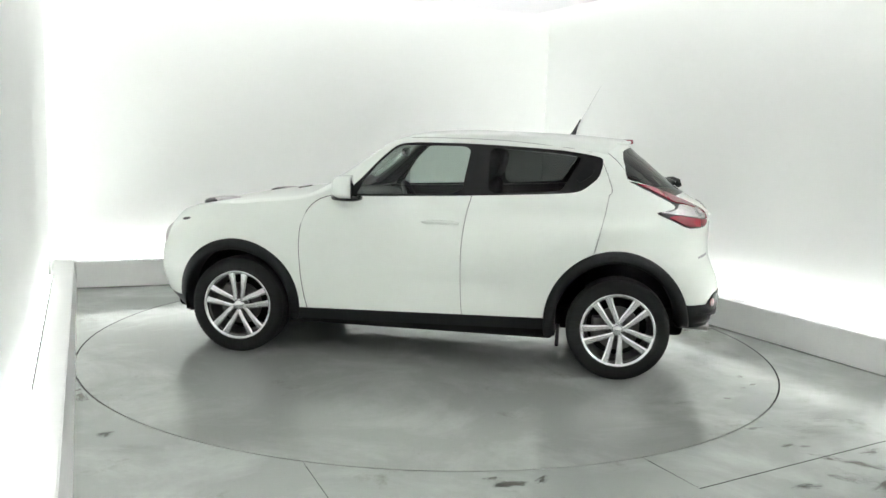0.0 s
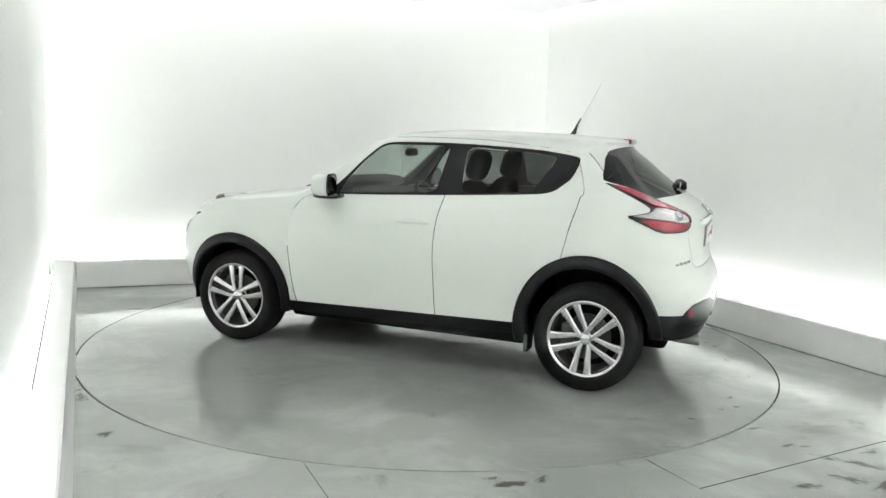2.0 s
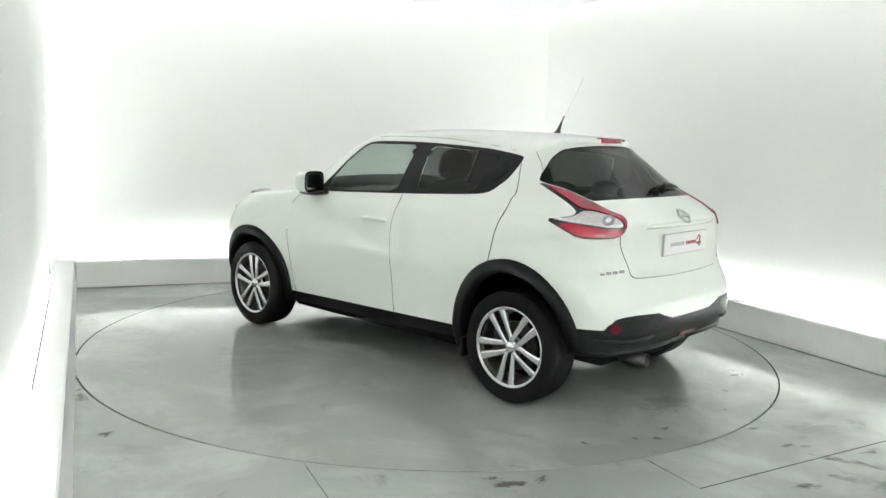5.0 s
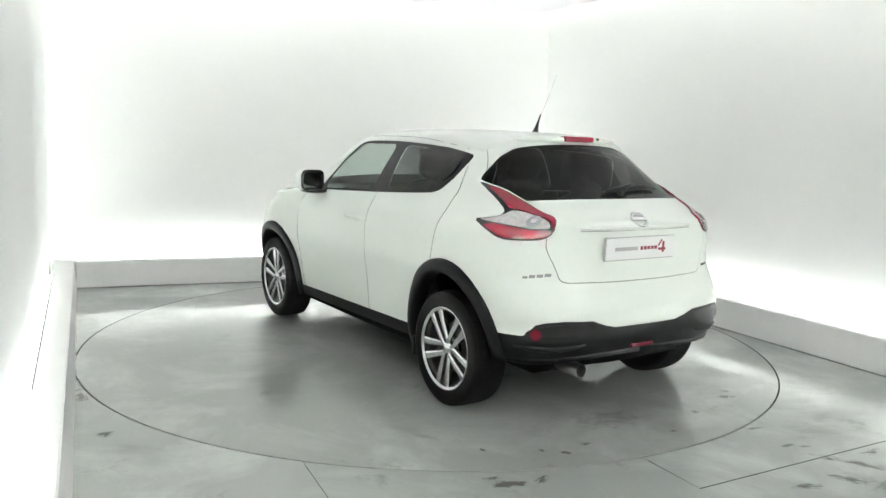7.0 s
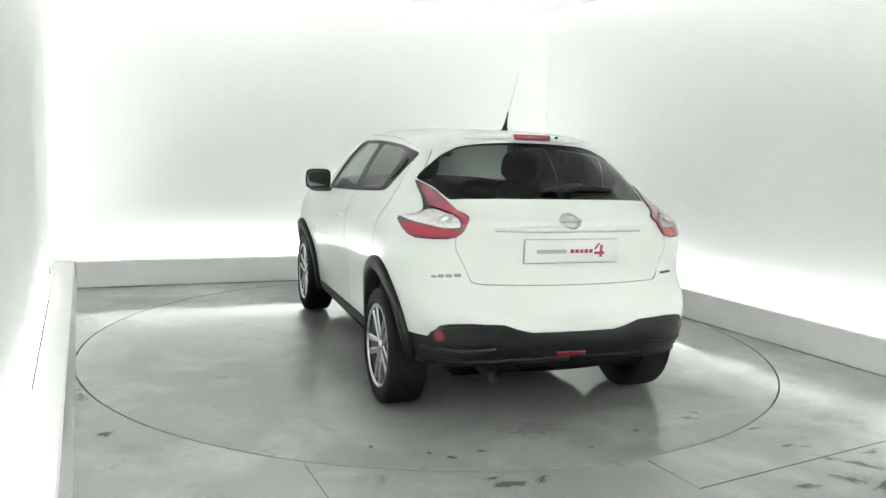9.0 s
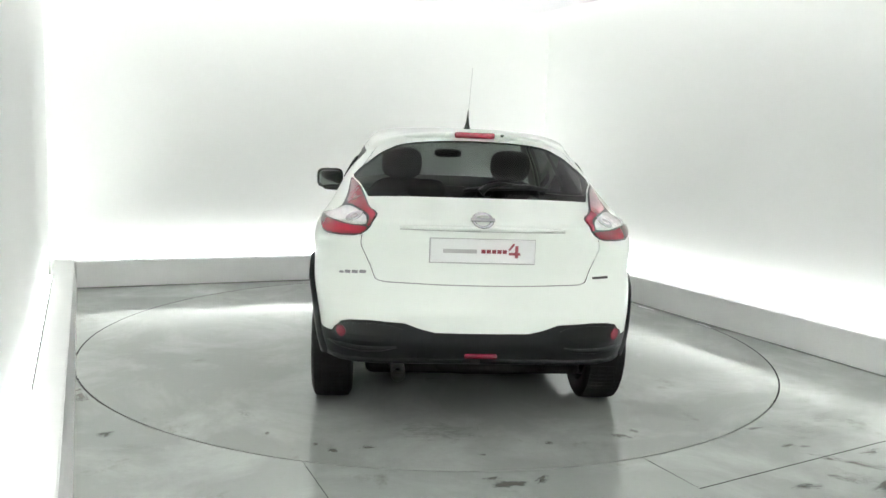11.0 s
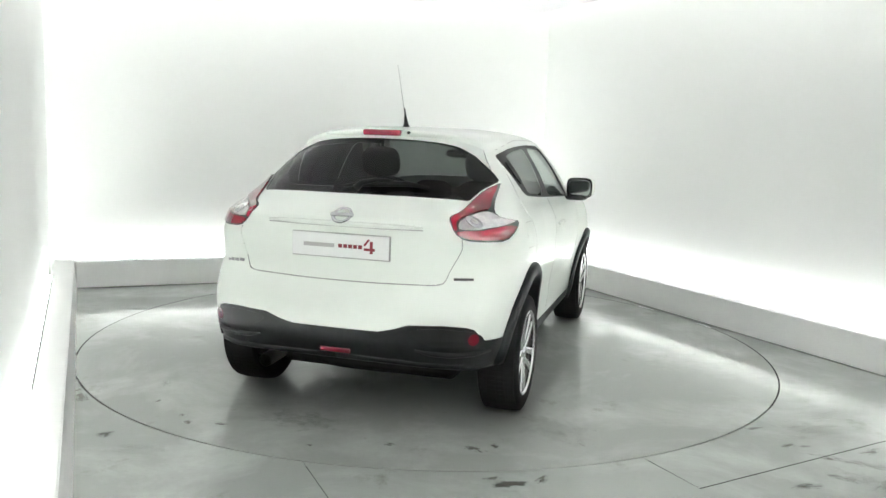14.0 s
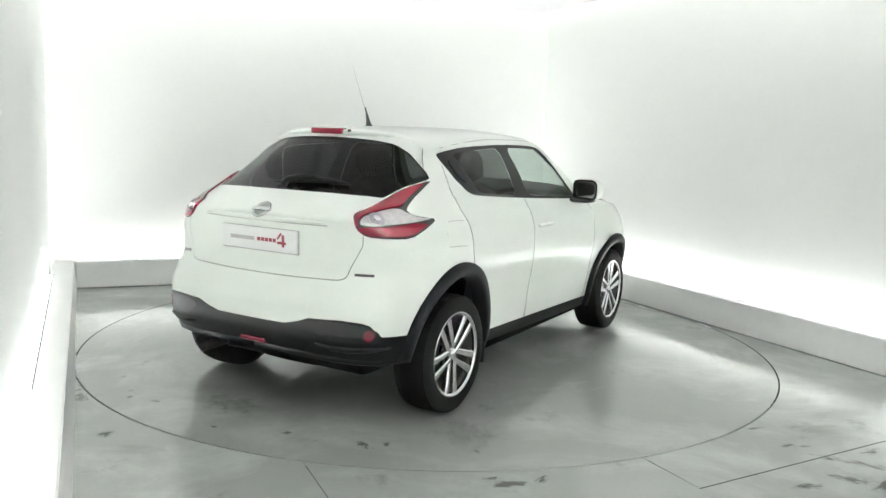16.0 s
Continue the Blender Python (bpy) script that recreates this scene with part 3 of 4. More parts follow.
SEAMS = {
    "front_door_gap": [(0.79, 0.30), (0.825, 0.45), (0.84, 0.58), (0.845, 0.75), (0.835, 0.90), (0.78, 1.02), (0.70, 1.085), (0.54, 1.112)],
    "door_gap": [(-0.262, 0.32), (-0.245, 0.50), (-0.24, 0.79), (-0.265, 1.00), (-0.30, 1.16)],
    "rear_door_gap": [(-1.05, 0.66), (-1.10, 0.85), (-1.133, 1.00), (-1.160, 1.12), (-1.170, 1.20), (-1.162, 1.29), (-1.150, 1.37)],
    "tailgate_gap": [(-2.085, 1.000), (-2.10, 0.96), (-2.135, 0.90), (-2.18, 0.835), (-2.20, 0.79), (-2.26, 0.770), (-2.394, 0.769), (-2.577, 0.763), (-2.70, 0.762)],
    "spoiler_gap": [(-1.35, 1.32), (-1.31, 1.385), (-1.25, 1.44), (-1.20, 1.50)],
}


def hatch_glass():
    top = [(-1.328, 1.272), (-1.335, 1.31), (-1.365, 1.35), (-1.40, 1.405), (-1.49, 1.452), (-1.64, 1.470), (-1.85, 1.481), (rear_mid(1.484) - 0.05, 1.484)]
    low = [(rear_mid(1.192) - 0.05, 1.192), (-2.14, 1.191), (-1.90, 1.184), (-1.80, 1.178), (-1.775, 1.181), (-1.57, 1.234)]
    return top + low


def lower_black():
    """Outlines of the black bumper, sill and front lip."""
    bumper = [(-1.50, 0.505), (-1.90, 0.510), (-1.955, 0.530), (-2.03, 0.568), (-2.12, 0.580), (-2.29, 0.586), (-2.50, 0.578), (-2.565, 0.552), (-2.62, 0.533), (-2.80, 0.528), (-2.80, 0.30), (-1.50, 0.20)]
    sill = [(0.92, 0.325), (-0.90, 0.365), (-0.90, 0.20), (0.92, 0.20)]
    lip = [(1.55, 0.34), (1.75, 0.345), (3.0, 0.36), (3.0, 0.10), (1.55, 0.10)]
    return {"rear_bumper": bumper, "sill": sill, "front_lip": lip}


def car_body(car):
    rim, foot = edge_line(), foot_line()
    outline = rim + mid_line(front_mid, 0.79, 0.25) + foot + mid_line(rear_mid, 0.38, 1.51)
    arches = [ellipse(*ARCH_F), ellipse(*ARCH_R)]
    windows, lamp, hatch = rounded(WINDOWS, 1), rounded(LAMP, 1), rounded(hatch_glass(), 1, 0.15)
    blacks = lower_black()
    seams = {k: strip(dense(eased(v), 0.04, False), 0.005) for k, v in SEAMS.items()}
    cuts = arches + [windows, lamp, hatch]
    loops = [(outline, True)] + [(dense(c), True) for c in cuts + list(blacks.values())] + [(s, True) for s in seams.values()]
    grid = []
    for i in range(160):
        for j in range(46):
            q = (-2.75 + i * 0.035, 0.22 + j * 0.03)
            if inside(outline, *q):
                grid.append(q)
    pts, tris = cdt(grid, loops)
    groups = {"white": [], "rear_bumper": [], "sill": [], "front_lip": []}
    groups.update({k: [] for k in seams})
    for t in tris:
        c = [sum(pts[k][i] for k in t) / 3 for i in (0, 1)]
        if not inside(outline, *c) or any(inside(h, *c) for h in cuts):
            continue
        t = orient(t, pts)
        seam = next((k for k, s in seams.items() if inside(s, *c)), None)
        black = next((k for k, s in blacks.items() if inside(s, *c)), None)
        groups[black or seam or "white"].append(t)
    # the white skin falls into panels at the gaps
    parent_of = {}

    def root(k):
        while parent_of.setdefault(k, k) != k:
            parent_of[k] = parent_of[parent_of[k]]
            k = parent_of[k]
        return k
    for t in groups["white"]:
        for k in t[1:]:
            parent_of[root(k)] = root(t[0])
    panels = {}
    for t in groups["white"]:
        panels.setdefault(root(t[0]), []).append(t)
    names = {"front_fender": (1.5, 0.85), "front_door": (0.3, 0.7), "rear_door": (-0.6, 0.7), "rear_quarter": (-1.9, 0.7), "tailgate": (-2.5, 0.9)}
    for r, ts in panels.items():
        if len(ts) < 12:
            continue
        nm = "spoiler"
        for k, q in names.items():
            if any(inside([pts[i] for i in t], *q) for t in ts):
                nm = k
        if nm in ("tailgate", "spoiler"):
            skin_part(nm, ts, pts, PAINT, car, both=True)
        else:
            for s in (1, -1):
                skin_part(nm, ts, pts, PAINT, car, s)
    skin_part("inner_lining", [t[::-1] for t in groups["white"] if any(pts[k][1] > 1.0 for k in t)], pts, CABIN, car, lift=-0.014, both=True, label="dark cabin lining")
    skin_part("rear_bumper", groups["rear_bumper"], pts, CLAD, car, lift=0.004, both=True, label="black textured plastic lower bumper")
    skin_part("front_lip", groups["front_lip"], pts, CLAD, car, both=True, label="black plastic lip")
    for s in (1, -1):
        skin_part("sill", groups["sill"], pts, CLAD, car, s, lift=0.004, label="black plastic sill")
        for k in seams:
            if groups[k]:
                skin_part(k, groups[k], pts, SEAMMAT, car, s, lift=-0.010)
    return rim, windows, lamp, hatch


def roof(car, rim):
    """Roof, windscreen and bonnet in one sweep between the skin's rims."""
    rows = []
    edge = [skin(*q) for q in rim]
    n = 24
    for x, y, z in edge:
        crest = max(lerp_table(CREST, x), z)
        row = []
        for k in range(n + 1):
            c = math.cos(math.pi * k / n)
            yy = y * (0.7 * c + 0.3 * (1 - 2 * k / n))
            u = min(1.0, abs(yy) / max(y, 1e-6))
            row.append((x, yy, z + (crest - z) * (1 - u ** 2.6) ** (1 / 2.0)))
        rows.append(row)
    sets = {"roof": [], "windscreen": [], "bonnet": []}
    for i in range(len(rows) - 1):
        x = (edge[i][0] + edge[i + 1][0]) / 2
        for k in range(n):
            sets["bonnet" if x > 0.72 else ("windscreen" if x > 0.16 and 2 <= k < n - 2 else "roof")].append((i, k))
    for nm, cells in sets.items():
        vs, fs, ids = [], [], {}
        for i, k in cells:
            f = []
            for a, b in ((i, k), (i, k + 1), (i + 1, k + 1), (i + 1, k)):
                if (a, b) not in ids:
                    ids[a, b] = len(vs)
                    vs.append(rows[a][b])
                f.append(ids[a, b])
            fs.append(tuple(f[::-1]))
        part(nm, (vs, fs), GLASS if nm == "windscreen" else PAINT, car, smooth=True)
        if nm == "roof":
            part("headliner", ([(x, y * 0.98, z - 0.022) for x, y, z in vs], [f[::-1] for f in fs]), LINER, car, "pale fabric headliner", smooth=True)


def wheel():
    """A wheel at the origin, its outer face to +y."""
    tyre = [(0.222, -0.10), (0.25, -0.108), (0.29, -0.110), (0.318, -0.100), (0.331, -0.082), (0.334, -0.05), (0.334, 0.05), (0.331, 0.082), (0.318, 0.100), (0.29, 0.110), (0.25, 0.108), (0.226, 0.100), (0.222, 0.09)]
    # tread blocks as raised ribs
    vs, fs = [], []
    for k in range(72):
        an = 2 * math.pi * k / 72
        for y0, y1 in ((-0.092, -0.052), (-0.044, -0.004), (0.004, 0.044), (0.052, 0.092)):
            o = len(vs)
            for da in (0.008, 0.075):
                for yy in (y0, y1):
                    for r in (0.316, 0.3262 if abs(yy) < 0.08 else 0.3212):
                        vs.append((r * math.cos(an + da), yy, r * math.sin(an + da)))
            fs += [(o + 1, o + 3, o + 7, o + 5), (o, o + 1, o + 5, o + 4), (o + 2, o + 6, o + 7, o + 3), (o, o + 2, o + 3, o + 1), (o + 4, o + 5, o + 7, o + 6)]
    tread = (vs, fs)
    rim_p = [(0.19, -0.09), (0.20, 0.02), (0.205, 0.06), (0.222, 0.088), (0.234, 0.094), (0.2375, 0.101), (0.233, 0.106), (0.227, 0.103)]
    rim_p = rim_p + [(0.218, 0.096), (0.203, 0.05)]
    tyre = [(0.222 + (r - 0.222) * 0.91, y) for r, y in tyre]
    w = part("wheel", lathe(rim_p[3:9], 72), ALLOY, None, "silver alloy wheel with black road tyre", smooth=True)
    part("tyre", lathe(tyre, 72), RUBBER, w, "black road tyre", smooth=True)
    tagged(part("tread", tread, RUBBER, w, "tyre tread blocks"), kind="stuff")
    # five pairs of spokes
    vs, fs = [], []
    for k in range(5):
        for sgn in (-1, 1):
            an = 2 * math.pi * k / 5 + radians(60)
            mm = Matrix.Rotation(-an, 4, "Y")
            o = len(vs)
            for rad, off, half, y in ((0.030, 0.023, 0.0150, 0.086), (0.085, 0.0305, 0.0155, 0.090), (0.15, 0.0365, 0.0185, 0.094), (0.200, 0.0435, 0.0225, 0.096), (0.229, 0.050, 0.031, 0.097)):
                for dx, dy in ((-half, -0.03), (-half, -0.006), (-half * 0.5, 0.0), (half * 0.5, 0.0), (half, -0.006), (half, -0.03)):
                    vs.append(mm @ Vector((rad, y + dy, sgn * off + dx)))
            for i in range(4):
                for j in range(6):
                    a, b = o + i * 6 + j, o + i * 6 + (j + 1) % 6
                    fs.append((a, b, b + 6, a + 6))
    for k in range(10):
        part("spoke", ([v for v in vs[k * 30:k * 30 + 30]], [tuple(q - k * 30 for q in f) for f in fs[k * 24:k * 24 + 24]]), ALLOY, w)
    part("hub_cap", lathe([(0.0, 0.093), (0.026, 0.092), (0.030, 0.088), (0.033, 0.080), (0.042, 0.078), (0.048, 0.070), (0.066, 0.062), (0.070, 0.045)], 40), ALLOY, w, smooth=True)
    for k in range(5):
        an = 2 * math.pi * k / 5 + radians(60)
        # flat black disc paints the shade of the hollow round each nut
        part("nut_pocket", ([(0.056 * math.cos(an) + 0.0125 * math.cos(q * math.pi / 8), 0.0812, 0.056 * math.sin(an) + 0.0125 * math.sin(q * math.pi / 8)) for q in range(16)], [tuple(range(16))]), PIT, w, "dark wheel nut pocket")
        vs2, fs2 = lathe([(0.0, 0.083), (0.008, 0.083), (0.0095, 0.080), (0.0095, 0.06)], 12)
        part("wheel_nut", ([(x + 0.056 * math.cos(an), y, z + 0.056 * math.sin(an)) for x, y, z in vs2], fs2), STEEL, w)
    # rim's inner barrel gets a darker metal, painting shade between the spokes
    part("rim_barrel", lathe([rim_p[0], rim_p[1], rim_p[2], (0.214, 0.086), (0.203, 0.05)], 72), STEEL, w, "dull inner rim barrel", smooth=True)
    part("brake_disc", lathe([(0.07, 0.03), (0.14, 0.03), (0.142, 0.01), (0.07, 0.01)], 48), STEEL, w)
    cal = bmesh.new()
    box(cal, 0.08, 0.16, -0.02, 0.045, -0.07, 0.07, bevel=0.012)
    part("brake_caliper", cal, STEEL, w)
    # black disc closes the back so the spoke gaps stay shaded
    part("wheel_shade_back", lathe([(0.0, -0.06), (0.196, -0.06)], 40), PIT, w)
    return w


def arch_trim(car, arch, grow, side):
    cx, cz, rx, rz = arch
    vs, fs = [], []
    n = 44
    ring_n = 6
    for k in range(n + 1):
        an = math.radians(-12 + 204 * k / n)
        for s, lift in ((1.0 + grow, -0.004), (1.0 + grow, 0.015), (1.0 + grow * 0.8, 0.027), (1.0 + grow * 0.25, 0.030), (1.0, 0.020), (0.985, -0.070)):
            x = cx + rx * s * math.cos(an)
            z = max(0.37 if x < -1.3 else 0.25, cz + rz * s * math.sin(an))
            q = on_skin(side_a(x, z), z, lift)
            vs.append((q.x, q.y * side, q.z))
    for k in range(n):
        for i in range(ring_n - 1):
            a, b = k * ring_n + i, (k + 1) * ring_n + i
            f = (a, b, b + 1, a + 1)
            fs.append(f if side < 0 else f[::-1])
    part("arch_trim", (vs, fs), CLAD, car, "black plastic wheel arch trim", smooth=True)
    # liner of the wheel well
    vs, fs = [], []
    for k in range(33):
        an = math.radians(-10 + (186 if cx < 0 else 200) * k / 32)
        for yy in (0.50, 0.80):
            vs.append((cx + (rx + 0.02) * math.cos(an), yy * side, cz + (rz + 0.02) * math.sin(an)))
    fs = [(2 * k, 2 * k + 1, 2 * k + 3, 2 * k + 2) for k in range(32)]
    fs.append(tuple(2 * k for k in range(33)))
    part("wheel_well", (vs, fs), PIT, car)


def build_car():
    car = thing("car", "white compact crossover car with black cladding and alloy wheels", "car")
    rim, windows, lamp, hatch = car_body(car)
    roof(car, rim)
    # window surround, panes
    for s in (1, -1):
        panes = [rounded(PANE_F, 2, 0.09), rounded(PANE_R, 2, 0.09)]
        pts, tris = cdt([], [(dense(windows, 0.04), True)] + [(dense(p, 0.04), True) for p in panes])
        keep = []
        for t in tris:
            c = [sum(pts[k][i] for k in t) / 3 for i in (0, 1)]
            if inside(windows, *c) and not any(inside(p, *c) for p in panes):
                keep.append(orient(t, pts))
        skin_part("window_surround", keep, pts, TRIM, car, s, lift=-0.002, label="gloss black window surround")
        for p, mt, lb in ((panes[0], GLASS, "clear front side window"), (panes[1], PRIVACY, "dark tinted rear side window")):
            q, ts = patch(p, 0.06)
            skin_part("side_window", ts, q, mt, car, s, lift=-0.006, label=lb)
        # tail lamp
        q, ts = patch(lamp, 0.03)
        tl = skin_part("tail_lamp", ts, q, LAMPDARK, car, s, lift=0.002, label="boomerang tail lamp, red and clear")
        raised_patch("red_lens", rounded(LAMP_TOP, 1), RED, tl, s, 0.009, 0.010, label="red lens")
        raised_patch("clear_lens", rounded(LAMP_MID, 1), CLEAR, tl, s, 0.008, 0.010, label="clear silver lens")
        for grow, lift, mt, lb in ((1.0, 0.012, CHROME, "round silver reflector"), (0.45, 0.015, CLEAR, "bulb behind clear lens")):
            spot = [(-1.93 + 0.052 * grow * math.cos(k * math.pi / 10), 1.080 + 0.024 * grow * math.sin(k * math.pi / 10)) for k in range(20)]
            raised_patch("bulb_reflector", spot, mt, tl, s, lift, 0.008, label=lb)
        raised_patch("red_lens", rounded(LAMP_LOW, 1), RED, tl, s, 0.010, 0.012, label="red lens")
        arch_trim(car, ARCH_F, 0.185, s)
        arch_trim(car, ARCH_R, 0.185, s)
    mid = [(rear_mid(1.484 + (1.192 - 1.484) * k / 12), 1.484 + (1.192 - 1.484) * k / 12) for k in range(1, 12)]
    near = [p for p in hatch if p[0] > rear_mid(p[1]) + 0.01]
    k = next(i for i in range(len(near)) if near[i][1] > 1.47 and near[(i + 1) % len(near)][1] < 1.25)
    q, ts = patch(near[:k + 1] + [(rear_mid(1.484), 1.484)] + mid + [(rear_mid(1.192), 1.192)] + near[k + 1:], 0.04)
    skin_part("rear_window", ts, q, PRIVACY, car, lift=-0.004, both=True, label="dark tinted rear window")
    w = wheel()
    w.parent = car
    first = True
    for x in (1.265, -1.265):
        for s in (1, -1):
            m = Matrix.Translation((x, 0.765 * s, 0.3262)) @ (Matrix.Rotation(math.pi, 4, "Z") if s < 0 else Matrix())
            m = m @ Matrix.Rotation(radians(-30 if x > 0 else 0), 4, "Y")
            if first:
                w.matrix_basis = m
                first = False
            else:
                copy_thing(w, m)
    car_details(car)
    cabin(car)
    return car


def bar_on_skin(pts, lift, rad, side, sides=8):
    line = [on_skin(a, z, lift) for a, z in pts]
    return tube([(q.x, q.y * side, q.z) for q in line], rad, sides)


def squashed_ball(centre, half, power=2.5, n=28, m=16, clip=None):
    """A rounded block; clip flattens it where x falls under that value."""
    def p(c):
        return math.copysign(abs(c) ** (2 / power), c)
    vs, fs = [], []
    for j in range(m + 1):
        v = math.pi * (j / m - 0.5)
        for i in range(n):
            u = 2 * math.pi * i / n
            x, y, z = p(math.cos(v)) * p(math.cos(u)), p(math.cos(v)) * p(math.sin(u)), p(math.sin(v))
            x = centre[0] + half[0] * x
            if clip is not None:
                x = max(x, clip)
            vs.append((x, centre[1] + half[1] * y, centre[2] + half[2] * z))
    for j in range(m):
        for i in range(n):
            a, b = j * n + i, j * n + (i + 1) % n
            fs.append((a, b, b + n, a + n))
    return vs, fs


def car_details(car):
    for s in (1, -1):
        # door mirror, swept back at its outer end
        sweep = Matrix.Translation((0.50, 0.900 * s, 1.163)) @ Matrix.Rotation(radians(10 * s), 4, "Z")

        def swept(made):
            return [sweep @ Vector(v) for v in made[0]], made[1]

        def rim_face(x, hy, hz):
            pts = [(math.cos(k * math.pi / 16), math.sin(k * math.pi / 16)) for k in range(32)]
            return [(x, hy * math.copysign(abs(c) ** 0.5, c), hz * math.copysign(abs(d) ** 0.5, d)) for c, d in pts], [tuple(range(32))[::-1]]
        mir = part("door_mirror", swept(squashed_ball((0, 0, 0), (0.100, 0.099, 0.074), 3.6, clip=-0.025)), PAINT, car, "white door mirror with black foot", smooth=True)
        part("mirror_frame", swept(rim_face(-0.0265, 0.100, 0.0755)), GLOSSBLACK, mir, "black mirror frame")
        part("mirror_glass", swept(squashed_ball((-0.0265, 0, 0), (0.004, 0.086, 0.061), 4.0)), MIRROR, mir, "mirror glass", smooth=True)
        part("mirror_foot", squashed_ball((0.515, 0.86 * s, 1.088), (0.100, 0.095, 0.022), 2.6), GLOSSBLACK, mir, "black mirror foot", smooth=True)
        # front door handle
        part("door_handle", bar_on_skin([(0.02, 0.952), (-0.02, 0.954), (-0.11, 0.956), (-0.20, 0.954), (-0.23, 0.952)], 0.018, [0.004, 0.013, 0.014, 0.013, 0.005], s, 10), PAINT, car, "white door handle", smooth=True)
        raised_patch("handle_recess", rounded([(-0.01, 0.975), (-0.20, 0.975), (-0.215, 0.94), (-0.10, 0.926), (0.0, 0.94)], 2), PAINT, car, s, 0.001, 0.004)
        # hidden rear door handle in the window surround
        raised_patch("door_handle", rounded([(-1.00, 1.375), (-1.075, 1.37), (-1.03, 1.27), (-0.975, 1.24), (-0.955, 1.27)], 1), CLAD, car, s, 0.006, 0.010, label="black hidden rear door handle")
        # light pod on the front wing
        pod = part("light_pod", squashed_ball((1.415, 0.635 * s, 1.000), (0.185, 0.075, 0.044), 2.2), LAMPDARK, car, "front light pod on the wing", smooth=True)
        part("lens", squashed_ball((1.40, 0.64 * s, 1.006), (0.155, 0.071, 0.044), 2.2), CLEAR, pod, "clear lens", smooth=True)
        part("headlamp", squashed_ball((1.86, 0.50 * s, 0.72), (0.085, 0.13, 0.12), 2.1), CLEAR, car, "round headlamp", smooth=True)
        raised_patch("bonnet_trim", rounded([(1.72, 0.90), (1.86, 0.885), (1.84, 0.87), (1.73, 0.885)], 1), CLAD, car, s, 0.003, 0.006)
        # round rear reflector on its darkened insert
        mark = [(-2.03 + 0.054 * math.cos(k * math.pi / 8), 0.519 + 0.029 * math.sin(k * math.pi / 8)) for k in range(16)]
        # insert lies on the skin; its darker black stands in for recess shade
        raised_patch("bumper_insert", rounded([(-1.90, 0.50), (-1.94, 0.535), (-2.03, 0.556), (-2.29, 0.572), (-2.46, 0.562), (-2.50, 0.54), (-2.40, 0.485), (-2.25, 0.462), (-2.0, 0.465)], 1), TRIM, car, s, 0.006, 0.006, label="dark recessed bumper insert")
        raised_patch("reflector", mark, REFLEX, car, s, 0.009, 0.012, label="round red reflector")
        part("bumper_rib", bar_on_skin([(-1.80, 0.452), (-2.0, 0.445), (-2.2, 0.438), (-2.35, 0.442), (-2.45, 0.455)], 0.004, [0.006, 0.015, 0.017, 0.014, 0.005], s), CLAD, car, smooth=True)
        part("bumper_lip", bar_on_skin([(-1.66, 0.372), (-1.9, 0.368), (-2.1, 0.368), (-2.3, 0.372), (-2.5, 0.378), (rear_mid(0.38), 0.38)], -0.006, 0.022, s), CLAD, car, smooth=True)
        # mud flap ahead of the rear wheel
        part("mud_flap", boxed(-0.90, -0.875, min(0.70 * s, 0.84 * s), max(0.70 * s, 0.84 * s), 0.19, 0.31, bevel=0.006), CLAD, car)
        # emblems beside the tailgate, drawn as plain bars
        if s > 0:
            for a, z, w, h in ((-1.945, 0.801, 0.022, 0.006), (-2.00, 0.806, 0.026, 0.008), (-2.06, 0.809, 0.026, 0.008), (-2.12, 0.813, 0.026, 0.008)):
                raised_patch("emblem_bar", [(a + w, z - h), (a + w * 0.8, z + h), (a - w, z + h), (a - w * 0.8, z - h)], BADGE, car, s, 0.003, 0.004, 0.03, "small chrome emblem bar")
        else:
            raised_patch("emblem_bar", [(-2.01, 0.797), (-2.01, 0.810), (-2.15, 0.810), (-2.15, 0.797)], STEEL, car, s, 0.003, 0.004, 0.03, "small chrome emblem bar")
            # fuel flap outline
            for seg in ([(-1.19, 0.92), (-1.28, 0.925), (-1.37, 0.93)], [(-1.19, 1.055), (-1.27, 1.06), (-1.34, 1.06)], [(-1.37, 0.93), (-1.375, 1.0), (-1.34, 1.06)]):
                part("fuel_flap_gap", bar_on_skin(seg, -0.001, 0.0022, s, 6), SEAMMAT, car)
    for s in (1, -1):
        part("roof_gap", bar_on_skin([(side_a(x, lerp_table(EDGE, x) - 0.006), lerp_table(EDGE, x) - 0.006) for x in (0.15, 0.0, -0.15, -0.3, -0.5, -0.7, -0.9, -1.05)], -0.001, 0.003, s, 6), SEAMMAT, car)
    part("wiper_tip", tube([(1.03, 0.30, 1.104), (0.93, 0.30, 1.124)], 0.005), GLOSSBLACK, car, smooth=True)
    # high brake lamp, washer jet, aerial
    part("brake_lamp", boxed(-1.346, -1.25, -0.114, 0.114, 1.498, 1.532, bevel=0.012), RED, car, "red high brake lamp", smooth=True)
    part("washer_jet", squashed_ball((-1.325, -0.155, 1.518), (0.012, 0.010, 0.008)), GLOSSBLACK, car)
    part("spoiler_lip", tube([(skin(rear_a(max(abs(y), 0.002), 1.505), 1.505)[0] - 0.006, y, 1.512 - 0.09 * y * y) for y in (-0.42, -0.36, -0.28, -0.18, -0.08, 0.08, 0.18, 0.28, 0.36, 0.42)], [0.004, 0.012, 0.014, 0.015, 0.015, 0.015, 0.015, 0.014, 0.012, 0.004]), PAINT, car, smooth=True)
    aer = part("aerial", tube([(-0.945, 0, 1.60), (-0.978, 0, 1.66), (-1.105, 0, 1.905)], [0.003, 0.0016, 0.0008], 8), ALLOY, car, "thin roof aerial", smooth=True)
